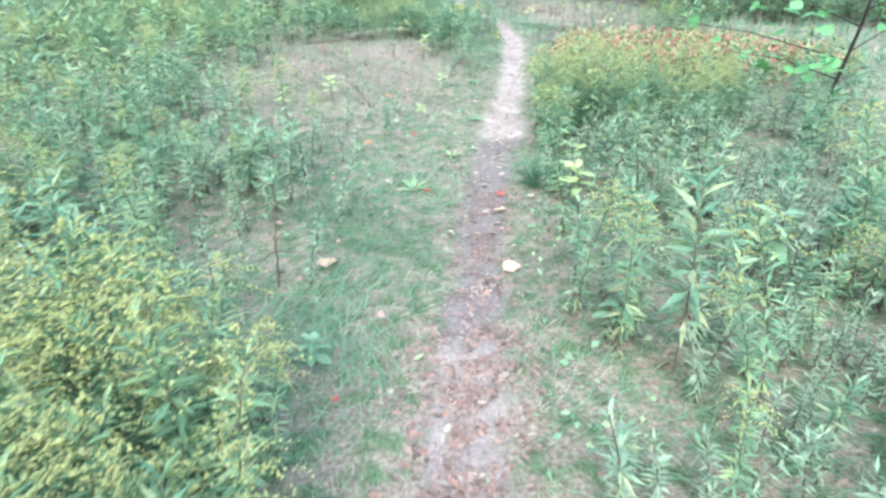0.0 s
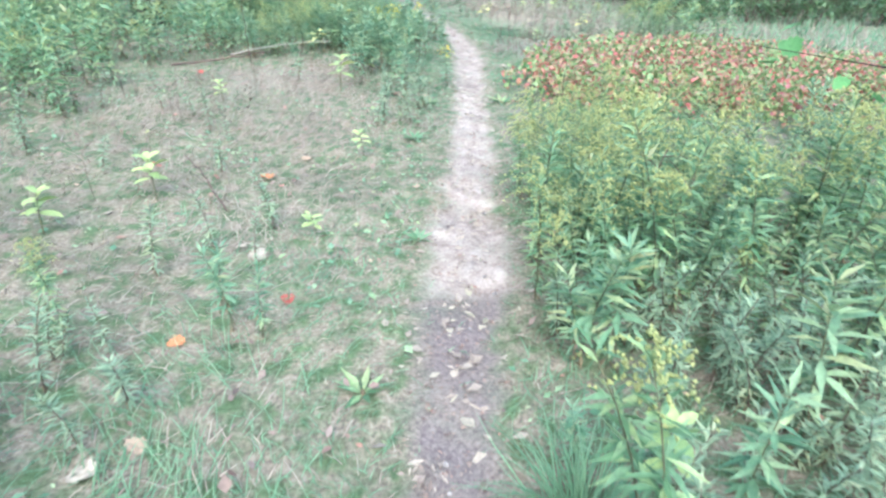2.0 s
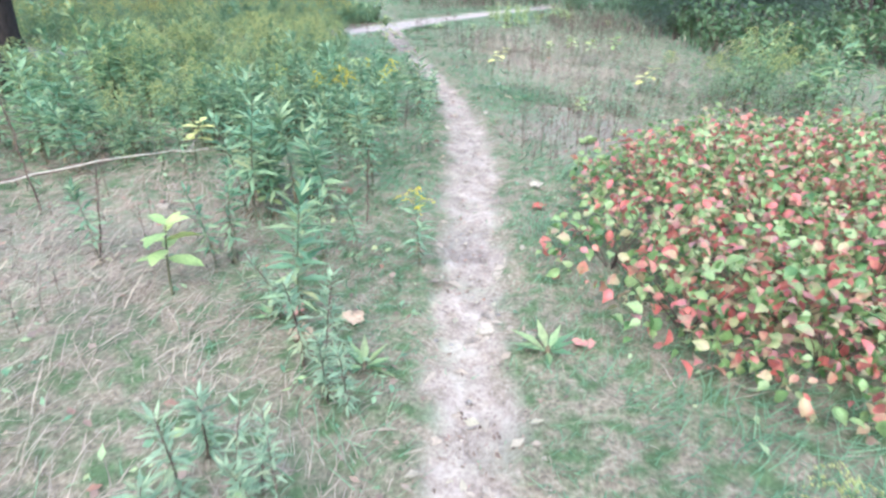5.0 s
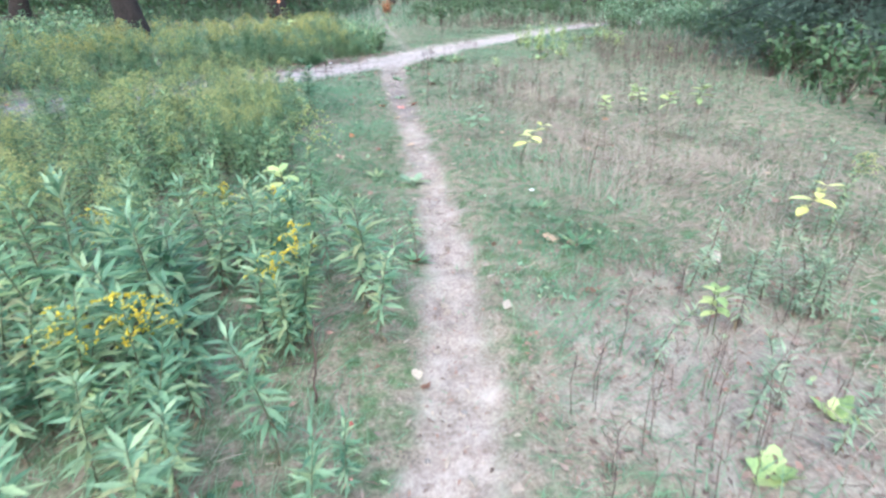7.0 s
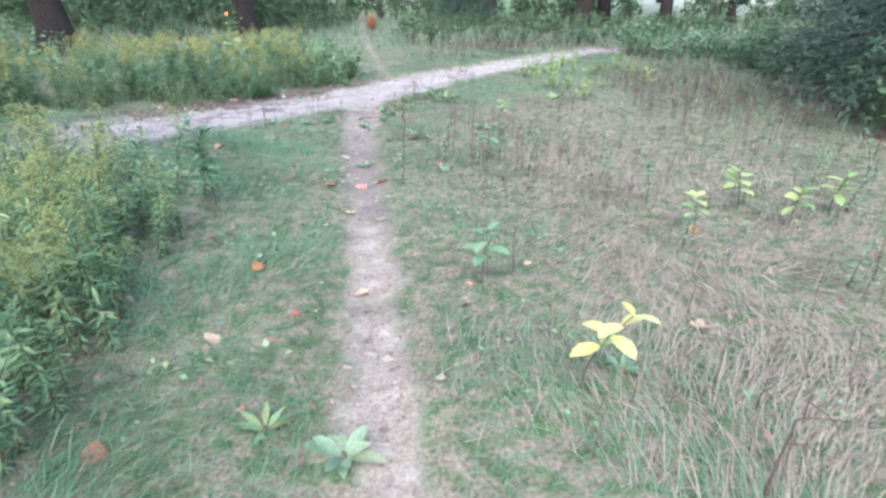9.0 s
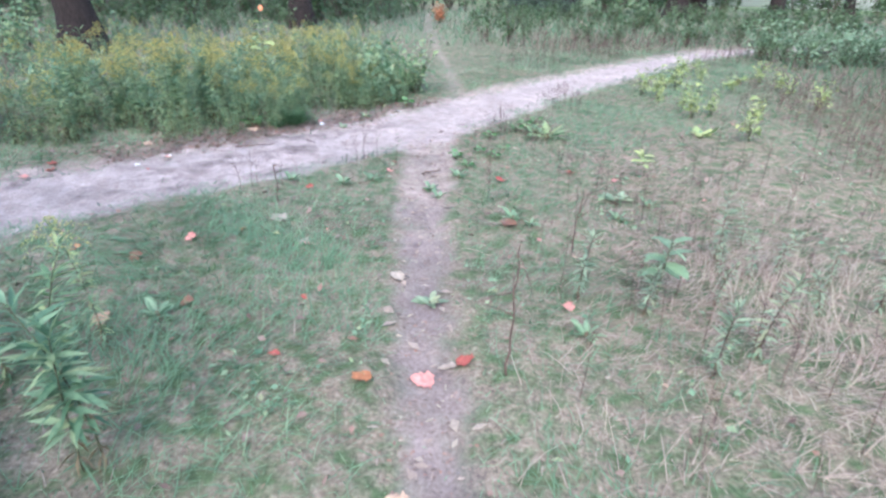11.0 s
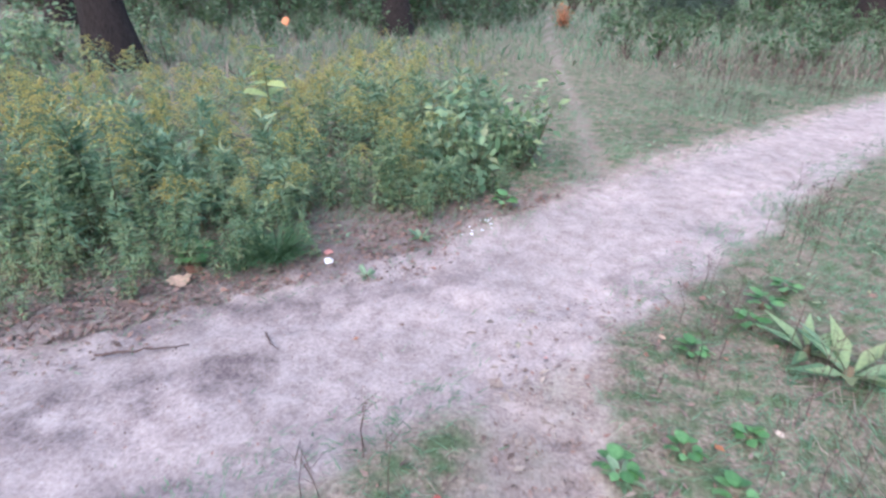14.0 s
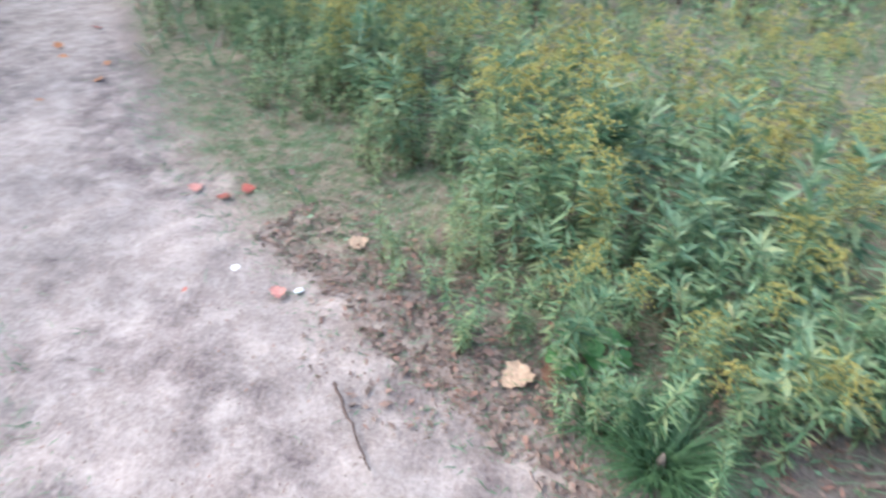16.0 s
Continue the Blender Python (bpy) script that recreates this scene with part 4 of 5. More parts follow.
BRAMBLE_V = OVAL_V * (1, 0.7, 1)
BRAMBLE_V[7:10, 1] *= 0.6
BRAMBLE_V[[1, 3, 4, 6], 2] += 0.09
BRAMBLE_V[10, 2] -= 0.1
SHRUB_LABEL = "low trailing shrub with leaves turning from green to coral red"
hub = [(x + rng.uniform(-0.12, 0.12), y + rng.uniform(-0.12, 0.12)) for x in np.arange(1.86, 6.6, 0.42) for y in np.arange(8.0, 11.9, 0.42)]
hub = [p for p in hub if blob(p[0], p[1], 3.85, 9.75, 2.35, 1.8) + 0.16 * float(wobble(np.array(p[0]), np.array(p[1]), 2.2, 4)) < 1 and (p[1] > 8.8 or p[0] > 2.0) and p[0] > 1.75 + 0.5 * max(0.0, p[1] - 9.5)]
hub.sort(key=lambda p: p[0] + 0.3 * abs(p[1] - 9.4))
bulk = []
for v in range(3):
    r = np.random.default_rng(70 + v)
    root = tagged(new("trailing_shrub"), SHRUB_LABEL, "shrub", "shrubs turning red")
    part("stem", *shrub_stems(r, 0.36), DRY_STEM, root)
    pos, ya, pi, ro, sz = shrub_leaves(r, 400, 0.44)
    part("foliage", *spread(BRAMBLE_V, OVAL_F, pos, ya, pi, ro, sz), RED, root)
    bulk.append(root)
one_leaf = mesh_of("leaf", BRAMBLE_V, OVAL_F, [RED])
started = set()
for i, (x, y) in enumerate(hub):
    m = Matrix.Translation((x, y, 0)) @ Matrix.Rotation(rng.uniform(0, 6.28), 4, "Z")
    if i < 2:
        r = np.random.default_rng(900 + i)
        root = tagged(new("trailing_shrub"), SHRUB_LABEL, "shrub", "shrubs turning red")
        root.matrix_basis = m
        part("stem", *shrub_stems(r, 0.36), DRY_STEM, root)
        for p, a, b, c, s in zip(*shrub_leaves(r, 180, 0.36)):
            ob = new("leaf", one_leaf)
            ob.parent = root
            turn = Matrix([list(row) for row in turns(np.array([a]), np.array([b]), np.array([c]))[0]]).to_4x4()
            ob.matrix_basis = Matrix.Translation(p) @ turn @ Matrix.Scale(s * 1.15, 4)
        continue
    w = i % 3
    if w in started:
        copy_thing(bulk[w], m)
    else:
        started.add(w)
        bulk[w].matrix_basis = m


# ---- sapling, sticks and dead stalks ----
def stick(name, label, points, r0, mat, twigs=0, seed=0, category="stick"):
    r = np.random.default_rng(seed)
    P = np.array(points, float)
    k = np.linspace(0, len(P) - 1, 12)
    Q = np.stack([np.interp(k, np.arange(len(P)), P[:, i]) for i in range(3)], -1)
    Q[1:-1] += r.normal(0, r0 * 0.7, Q[1:-1].shape)
    root = tagged(new(name), label, category)
    root.matrix_basis = Matrix.Translation(Q[0])
    part("shaft", *tube(Q - Q[0], np.linspace(r0, r0 * 0.45, 12), 6), mat, root)
    for _ in range(twigs):
        i = r.integers(4, 11)
        d = r.normal(0, 1, 3) * (1, 1, 0.6)
        d = d / np.linalg.norm(d) * r.uniform(0.06, 0.2)
        a = Q[i] - Q[0]
        part("twig", *tube([a, a + d * 0.5 + (0, 0, 0.01), a + d], [r0 * 0.5, r0 * 0.35, r0 * 0.2], 5), mat, root)


stick("fallen_branch", "bleached thin branch arching out of the herbs", [(1.15, 3.5, 0.0), (1.32, 3.48, 0.13), (1.55, 3.55, 0.27), (2.0, 3.85, 0.36)], 0.0065, STICK, 5, 1)
stick("fallen_branch", "long pale stick lying across the herbs", [(-1.7, 10.18, 0.2), (-1.1, 10.39, 0.29), (-0.55, 10.58, 0.3)], 0.0065, STICK, 1, 2)
stick("fallen_branch", "dark fallen branch on dry grass", [(-2.5, 10.45, 0.02), (-2.0, 10.7, 0.05), (-1.4, 11.0, 0.09)], 0.014, DRY_STEM, 3, 3)
stick("fallen_branch", "thin bent twig leaning in dry grass", [(-0.75, 6.15, 0.0), (-0.95, 6.4, 0.16), (-1.1, 6.6, 0.2)], 0.007, DRY_STEM, 2, 4)
stick("fallen_twig", "short dark twig on the sandy track", [(-1.49, 21.195, 0.004), (-1.3, 21.295, 0.008), (-1.16, 21.375, 0.006)], 0.006, DRY_STEM, 1, 5)
stick("fallen_twig", "short dark twig on the trail", [(0.401, 20.615, 0.004), (0.477, 20.655, 0.01), (0.561, 20.705, 0.006)], 0.008, DRY_STEM, 0, 6)
stick("fallen_twig", "short dark twig on the sandy track", [(-0.89, 21.555, 0.004), (-0.84, 21.505, 0.008), (-0.77, 21.455, 0.006)], 0.005, DRY_STEM, 0, 7)
for i, (x, y, h, dx) in enumerate([(-0.76, 2.5, 0.45, 0.02), (-1.48, 10.2, 0.9, -0.03), (1.3, 5.1, 0.62, 0.16), (1.42, 5.5, 0.6, 0.1), (1.35, 6.9, 0.7, 0.05), (-0.57, 19.8, 0.3, 0.0), (1.08, 17.95, 0.62, 0.02),
                                   (1.5, 19.2, 0.4, 0.03), (1.8, 3.5, 0.55, -0.2), (2.4, 14.6, 0.42, 0.05), (0.72, 12.1, 0.4, 0.04), (-0.85, 9.6, 0.5, 0.1), (0.5, 10.0, 0.45, 0.03)]):
    stick("dead_stalk", "dark dead herb stalk standing upright", [(x, y, -0.01), (x + dx * 0.5, y + 0.01, h * 0.5), (x + dx, y, h)], 0.006, DRY_STEM, 5, 20 + i, "dead stalk")


def sapling(x, y):
    r = np.random.default_rng(8)
    root = tagged(new("maple_sapling"), "young maple sapling with thin stem and fresh lobed leaves", "sapling")
    root.matrix_basis = Matrix.Translation((x, y, 0))
    part("trunk", *tube([(0, 0, -0.02), (0.03, 0, 0.5), (0.1, 0.02, 1.0), (0.12, 0.0, 1.7), (0.2, 0.05, 2.6)], [0.017, 0.016, 0.014, 0.011, 0.006], 8), BARK, root)
    shape = mesh_of("leaf", LOBED_V * (1, 1.0, 1), LOBED_F, [MAPLE])
    for z, a, ln in ((0.55, 3.1, 1.05), (0.72, 2.5, 1.65), (0.8, 0.4, 0.7), (0.62, 3.9, 0.9), (1.0, 3.3, 0.95), (1.15, 5.0, 0.6), (1.3, 2.2, 0.8), (1.5, 0.9, 0.7), (1.7, 3.8, 0.7), (1.95, 5.6, 0.6), (2.2, 2.0, 0.5), (2.4, 0.2, 0.45)):
        base = np.array([0.1 * z, 0.01, z])
        tip = base + np.array([math.cos(a) * ln, math.sin(a) * ln, 0.22])
        mid = (base + tip) / 2 + (0, 0, 0.05)
        limb = part("branch", *tube([base, mid, tip], [0.007, 0.005, 0.002], 5), BARK, root)
        for k in range(11):
            f = r.uniform(0.35, 1.08)
            p = base + (tip - base) * f + r.normal(0, 0.07, 3)
            turn = Matrix([list(row) for row in turns(np.array([a + r.normal(0, 1.1)]), np.array([r.normal(-0.25, 0.3)]), np.array([r.normal(0, 0.4)]))[0]]).to_4x4()
            ob = new("leaf", shape)
            ob.parent = limb
            ob.matrix_basis = Matrix.Translation(p) @ turn @ Matrix.Scale(r.uniform(0.09, 0.14), 4)


sapling(3.55, 5.4)


# ---- fallen leaves ----
def fallen_meshes():
    out = {}
    for key, mat in FALLEN.items():
        for v in range(2):
            V = LOBED_V.copy() if v == 0 else OVAL_V * (1, 0.6, 1)
            F = LOBED_F if v == 0 else OVAL_F
            V = V - (0.45, 0, 0)
            V[:, 2] = 0.28 * V[:, 0] ** 2 + (0.5 + 0.3 * v) * V[:, 1] ** 2 + 0.05 * np.sin(V[:, 0] * 9 + V[:, 1] * 7)
            V[:, 2] -= V[:, 2].min()
            out[key, v] = mesh_of("fallen_leaf", V, F, [mat])
    return out


LEAF = fallen_meshes()


def drop_leaf(x, y, key, size, v=0):
    ob = tagged(new("fallen_leaf", LEAF[key, v]), f"curled {key} fallen leaf lying on the ground", "leaf", "fallen leaves")
    m = Matrix.Translation((x, y, float(height_at(np.array(x), np.array(y))) + 0.014))
    ob.matrix_basis = m @ Euler((rng.normal(0, 0.2), rng.normal(0, 0.2), rng.uniform(0, 6.28))).to_matrix().to_4x4() @ Matrix.Scale(size * 0.8, 4)


for x, y, key, size in [(0.43, 2.744, "tan", 0.13), (0.37, 3.185, "cream", 0.07), (-0.57, 2.715, "tan", 0.15), (-1.13, 2.509, "tan", 0.15), (-1.3, 4.41, "red", 0.1), (-0.69, 4.263, "cream", 0.12), (-0.36, 3.998, "cream", 0.09),
                        (-0.58, 4.361, "tan", 0.09), (-0.07, 3.822, "red", 0.07), (0.46, 3.822, "red", 0.08), (0.43, 3.528, "tan", 0.1), (-0.62, 4.871, "orange", 0.09), (-0.24, 5.17, "red", 0.08), (-0.41, 7.05, "tan", 0.12),
                        (-0.62, 6.67, "orange", 0.12), (-1.41, 6.88, "red", 0.09), (-0.45, 5.58, "cream", 0.12), (-0.56, 5.68, "cream", 0.08), (-2.02, 10.03, "red", 0.12), (0.1, 1.588, "cream", 0.05)]:
    drop_leaf(x, y, key, size)
for x, y, key, size in [(0.32, 8.81, "tan", 0.17), (0.51, 8.95, "tan", 0.14), (0.25, 9.02, "pink", 0.13), (-0.78, 10.28, "cream", 0.1), (1.08, 8.88, "cream", 0.08), (1.45, 8.72, "pink", 0.12), (1.64, 10.58, "cream", 0.13), (0.34, 10.5, "brown", 0.12),
                        (1.58, 10.2, "red", 0.12), (1.12, 12.27, "cream", 0.07), (1.16, 12.2, "brown", 0.06), (1.085, 13.34, "red", 0.09), (1.925, 13.58, "tan", 0.14), (2.825, 13.28, "cream", 0.12), (2.025, 12.94, "brown", 0.1),
                        (0.305, 16.26, "orange", 0.1), (1.355, 15.22, "cream", 0.06), (3.15, 16.895, "orange", 0.1), (0.935, 16.03, "tan", 0.1), (1.495, 15.83, "red", 0.07), (0.721, 17.255, "tan", 0.1)]:
    drop_leaf(x, y, key, size)
for x, y, key, size in [(-0.16, 19.115, "cream", 0.12), (2.645, 15.65, "tan", 0.11), (0.295, 15.52, "tan", 0.1), (0.145, 14.79, "brown", 0.12), (0.635, 15.75, "red", 0.06), (-0.44, 19.485, "cream", 0.15), (-0.62, 19.255, "orange", 0.08),
                        (-0.12, 19.085, "tan", 0.12), (0.486, 18.745, "cream", 0.11), (0.07, 17.955, "red", 0.07), (0.486, 17.835, "orange", 0.12), (0.731, 17.885, "pink", 0.13), (0.9, 18.005, "red", 0.12), (1.41, 18.505, "pink", 0.09),
                        (1.126, 19.575, "brown", 0.16), (-1.48, 18.865, "orange", 0.08), (-1.07, 18.805, "brown", 0.11), (-0.53, 18.355, "brown", 0.1), (-0.84, 18.135, "tan", 0.12), (-2.8, 20.435, "red", 0.1), (-1.08, 19.675, "cream", 0.07), (1.66, 20.775, "red", 0.12)]:
    drop_leaf(x, y, key, size)
for x, y, key, size in [(-0.87, 19.075, "pink", 0.1), (2.02, 20.605, "pink", 0.1), (1.07, 20.505, "red", 0.12), (0.12, 20.885, "red", 0.06), (0.12, 20.615, "pink", 0.08), (-0.43, 20.135, "red", 0.08), (-0.49, 21.655, "orange", 0.035),
                        (0.994, 21.365, "orange", 0.05), (-1.56, 21.825, "tan", 0.16), (-1.57, 21.955, "brown", 0.13), (-0.98, 22.375, "pink", 0.08), (-2.74, 20.325, "red", 0.1), (-2.82, 20.135, "pink", 0.1), (-4.41, 18.685, "orange", 0.1),
                        (-5.3, 17.795, "orange", 0.12), (-4.96, 18.055, "orange", 0.1), (-4.87, 18.495, "orange", 0.09), (-5.99, 17.755, "red", 0.12), (-3.96, 18.505, "orange", 0.07), (-1.98, 20.845, "pink", 0.09), (-2.33, 21.125, "tan", 0.12)]:
    drop_leaf(x, y, key, size)
for _ in range(110):
    x, y = rng.uniform(-3.2, 4.0), rng.uniform(1.0, 24.0)
    drop_leaf(x, y, str(rng.choice(["tan", "brown", "tan", "pink", "brown", "red", "cream"])), rng.uniform(0.03, 0.07), int(rng.integers(2)))


# ---- litter and pebbles ----
def lump(name, label, category, mat, x, y, size, seed, flat=0.45, group=""):
    r = np.random.default_rng(seed)
    bm = bmesh.new()
    bmesh.ops.create_icosphere(bm, subdivisions=1, radius=0.5)
    for v in bm.verts:
        v.co *= r.uniform(0.7, 1.15)
        v.co.z *= flat
    me = bpy.data.meshes.new(name)
    bm.to_mesh(me)
    bm.free()
    me.materials.append(mat)
    ob = tagged(new(name, me), label, category, group)
    ob.matrix_basis = pose(x, y, float(height_at(np.array(x), np.array(y))) + 0.12 * size, 0, 0, r.uniform(0, 360)) @ Matrix.Scale(size, 4)


for i, (x, y, s) in enumerate([(-0.21, 23.205, 0.045), (-0.175, 23.165, 0.03), (-0.21, 23.055, 0.03), (-0.25, 23.195, 0.018), (-0.16, 23.115, 0.016), (-0.27, 23.025, 0.02), (-0.19, 23.245, 0.02), (-0.32, 22.955, 0.015), (-0.23, 23.145, 0.014), (-0.44, 22.855, 0.012), (-0.79, 22.255, 0.014), (-1.24, 21.855, 0.012), (-0.26, 22.975, 0.035), (-0.24, 23.105, 0.03), (-0.3, 23.075, 0.03), (-0.95, 22.315, 0.07), (-2.01, 20.925, 0.045), (-2, 21.075, 0.025), (-2.14, 20.605, 0.05), (1.945, 14.54, 0.05)]):
    lump("litter_scrap", "crumpled white scrap of litter on bare soil", "litter", LITTER, x, y, s, 300 + i, 0.35, "white litter scraps")
for i in range(60):
    k = rng.uniform(1.5, 19)
    x, y = np.interp(k, np.arange(len(TRAIL)), TRAIL[:, 0]) + rng.normal(0, 0.09), np.interp(k, np.arange(len(TRAIL)), TRAIL[:, 1])
    lump("pebble", "small grey pebble on the trodden trail", "pebble", PEBBLE, x, y, rng.uniform(0.012, 0.03), 400 + i, 0.6, "pebbles on the trail")


# crumbs of dead leaf, bark and straw trodden into the trails
def crumbs(name, label, mat, n, line, width, k0, k1, lo, hi):
    k = rng.uniform(k0, k1, n)
    w = np.interp(k, np.arange(len(line)), width)
    x = np.interp(k, np.arange(len(line)), line[:, 0]) + rng.normal(0, 0.75, n) * w
    y = np.interp(k, np.arange(len(line)), line[:, 1]) + rng.normal(0, 0.75, n) * w
    size = rng.uniform(lo, hi, n)
    V, F = spread(LANCE_V, LANCE_F, np.stack([x, y, height_at(x, y) + 0.006], -1), rng.uniform(0, 6.28, n), rng.normal(0, 0.15, n), rng.normal(0, 0.3, n), np.stack([size, size * rng.uniform(0.15, 0.7, n), size], -1))
    tagged(new(name, mesh_of(name, V, F, [mat])), label, "leaf litter", kind="stuff")


PINKISH = leaf_material("pinkish_litter", [(0.09, 0.06, 0.05), (0.19, 0.13, 0.11), (0.25, 0.185, 0.16), (0.25, 0.13, 0.10)], 0.85, 0.1, 0.3)
crumbs("leaf_litter", "brown and pink crumbs of dead leaf on the trail", PINKISH, 5200, TRAIL, TRAIL_W, 1.2, 19.5, 0.008, 0.03)
crumbs("leaf_litter", "brown and pink crumbs of dead leaf on the trail", PINKISH, 1500, TRAIL, TRAIL_W, 2.0, 4.4, 0.01, 0.05)
crumbs("leaf_litter", "small brown crumbs of dead leaf beside the track", PINKISH, 5200, TRACK, TRACK_W, 3.0, 14.0, 0.006, 0.018)
crumbs("leaf_litter", "red-brown needles and leaf crumbs on the trail", PINKISH, 2600, TRAIL, TRAIL_W * 1.25, 1.2, 2.7, 0.01, 0.05)
crumbs("leaf_litter", "straw crumbs trodden into the trail", STRAW, 1200, TRAIL, TRAIL_W, 1.2, 19.5, 0.02, 0.08)


def litter_patch(cx, cy, rx, ry, n, label):
    a, d = rng.uniform(0, 6.28, n), np.sqrt(rng.random(n))
    x, y = cx + rx * d * np.cos(a), cy + ry * d * np.sin(a)
    size = rng.uniform(0.012, 0.045, n)
    V, F = spread(LANCE_V, LANCE_F, np.stack([x, y, height_at(x, y) + 0.01], -1), rng.uniform(0, 6.28, n), rng.normal(0.1, 0.25, n), rng.normal(0, 0.4, n), np.stack([size, size * rng.uniform(0.12, 0.6, n), size], -1))
    tagged(new("leaf_litter", mesh_of("leaf_litter", V, F, [PINKISH])), label, "leaf litter", kind="stuff")


litter_patch(-1.15, 22.6, 0.9, 0.55, 1500, "red-brown dead leaves under the goldenrods beside the track")
litter_patch(-1.9, 21.5, 0.6, 0.5, 700, "red-brown dead leaves under the goldenrods beside the track")
n = 5200
k = rng.uniform(6.6, 11.2, n)
d = np.abs(rng.normal(0.12, 0.3, n)) + 0.58
run = np.arange(len(TRACK))
dx, dy = np.interp(k + 0.2, run, TRACK[:, 0]) - np.interp(k - 0.2, run, TRACK[:, 0]), np.interp(k + 0.2, run, TRACK[:, 1]) - np.interp(k - 0.2, run, TRACK[:, 1])
lx, ly = np.interp(k, run, TRACK[:, 0]) - dy / np.hypot(dx, dy) * d, np.interp(k, run, TRACK[:, 1]) + dx / np.hypot(dx, dy) * d
size = rng.uniform(0.012, 0.05, n)
V, F = spread(LANCE_V, LANCE_F, np.stack([lx, ly, height_at(lx, ly) + 0.01], -1), rng.uniform(0, 6.28, n), rng.normal(0.1, 0.25, n), rng.normal(0, 0.4, n), np.stack([size, size * rng.uniform(0.12, 0.6, n), size], -1))
tagged(new("leaf_litter", mesh_of("leaf_litter", V, F, [PINKISH])), "red-brown dead leaves and twigs along the thicket's foot", "leaf litter", kind="stuff")
litter_patch(-0.9, 9.9, 0.9, 0.8, 900, "brown dead leaves on bare meadow soil")
litter_patch(2.4, 12.15, 0.85, 1.2, 2600, "pinkish dead leaves at the shrubs' edge")
litter_patch(0.9, 21.6, 0.8, 0.9, 700, "pinkish dead leaves and straw at the trail junction")


# small weeds and dead leaves scattered through the grass
def ground_cover(name, label, category, mat, n, share, lo, hi, wide, lift):
    x, y = grow(n, -4.5, 5.5, 0.8, 27.0, lambda x, y: share(x, y) * smooth(0.0, 0.15, bare_at(x, y)))
    m = len(x)
    size = rng.uniform(lo, hi, m)
    V, F = spread(LANCE_V * (1, 1, 1), LANCE_F, np.stack([x, y, height_at(x, y) + rng.uniform(0.01, lift, m)], -1), rng.uniform(0, 6.28, m), rng.normal(0.25, 0.3, m), rng.normal(0, 0.4, m), np.stack([size, size * rng.uniform(*wide, m), size], -1))
    tagged(new(name, mesh_of(name, V, F, [mat])), label, category, kind="stuff")


ground_cover("ground_weeds", "small round-leaved weeds scattered through the grass", "weeds", MINT, 60000, lambda x, y: np.clip(wobble(x, y, 2.4, 6) - 0.1, 0, 1) * 0.9, 0.018, 0.05, (0.35, 0.8), 0.07)
ground_cover("ground_weeds", "small green weeds beside the trail", "weeds", HERB, 26000, lambda x, y: np.exp(-blob(x, y, 0.2, 6.8, 0.55, 1.6) ** 4) + 0.6 * np.exp(-blob(x, y, 0.5, 2.5, 0.5, 2.0) ** 4), 0.02, 0.055, (0.3, 0.7), 0.08)
ground_cover("dead_leaves", "brown dead leaf scraps caught in the grass", "leaf litter", PINKISH, 16000, lambda x, y: np.clip(0.35 + 0.6 * wobble(x, y, 1.7, 1), 0, 1), 0.015, 0.06, (0.3, 0.75), 0.05)


# a tall bare stalk above the goldenrods that carries one orange leaf
stalk = tagged(new("tall_stalk"), "tall thin pale stalk with one bright orange leaf", "stalk")
stalk.matrix_basis = Matrix.Translation((-2.42, 24.68, 0))
part("shaft", *tube([(0, 0, -0.02), (0.02, 0, 0.6), (-0.04, 0.02, 1.14)], [0.004, 0.003, 0.002], 5), STICK, stalk)
part("leaf", *spread(OVAL_V * (1, 0.7, 1), OVAL_F, np.array([[-0.03, 0.0, 1.12]]), np.array([5.2]), np.array([-0.6]), np.array([0.3]), np.array([0.11])), FALLEN["orange"], stalk, "bright orange leaf")
for i, (x, y, h) in enumerate([(-2.65, 24.7, 1.2), (-2.72, 24.8, 1.15), (-2.8, 24.6, 1.05)]):
    stick("grass_stalk", "tall pale dry grass stalk above the goldenrods", [(x, y, -0.01), (x - 0.05, y, h * 0.6), (x - 0.16, y, h)], 0.003, STICK, 0, 60 + i, "grass stalk")



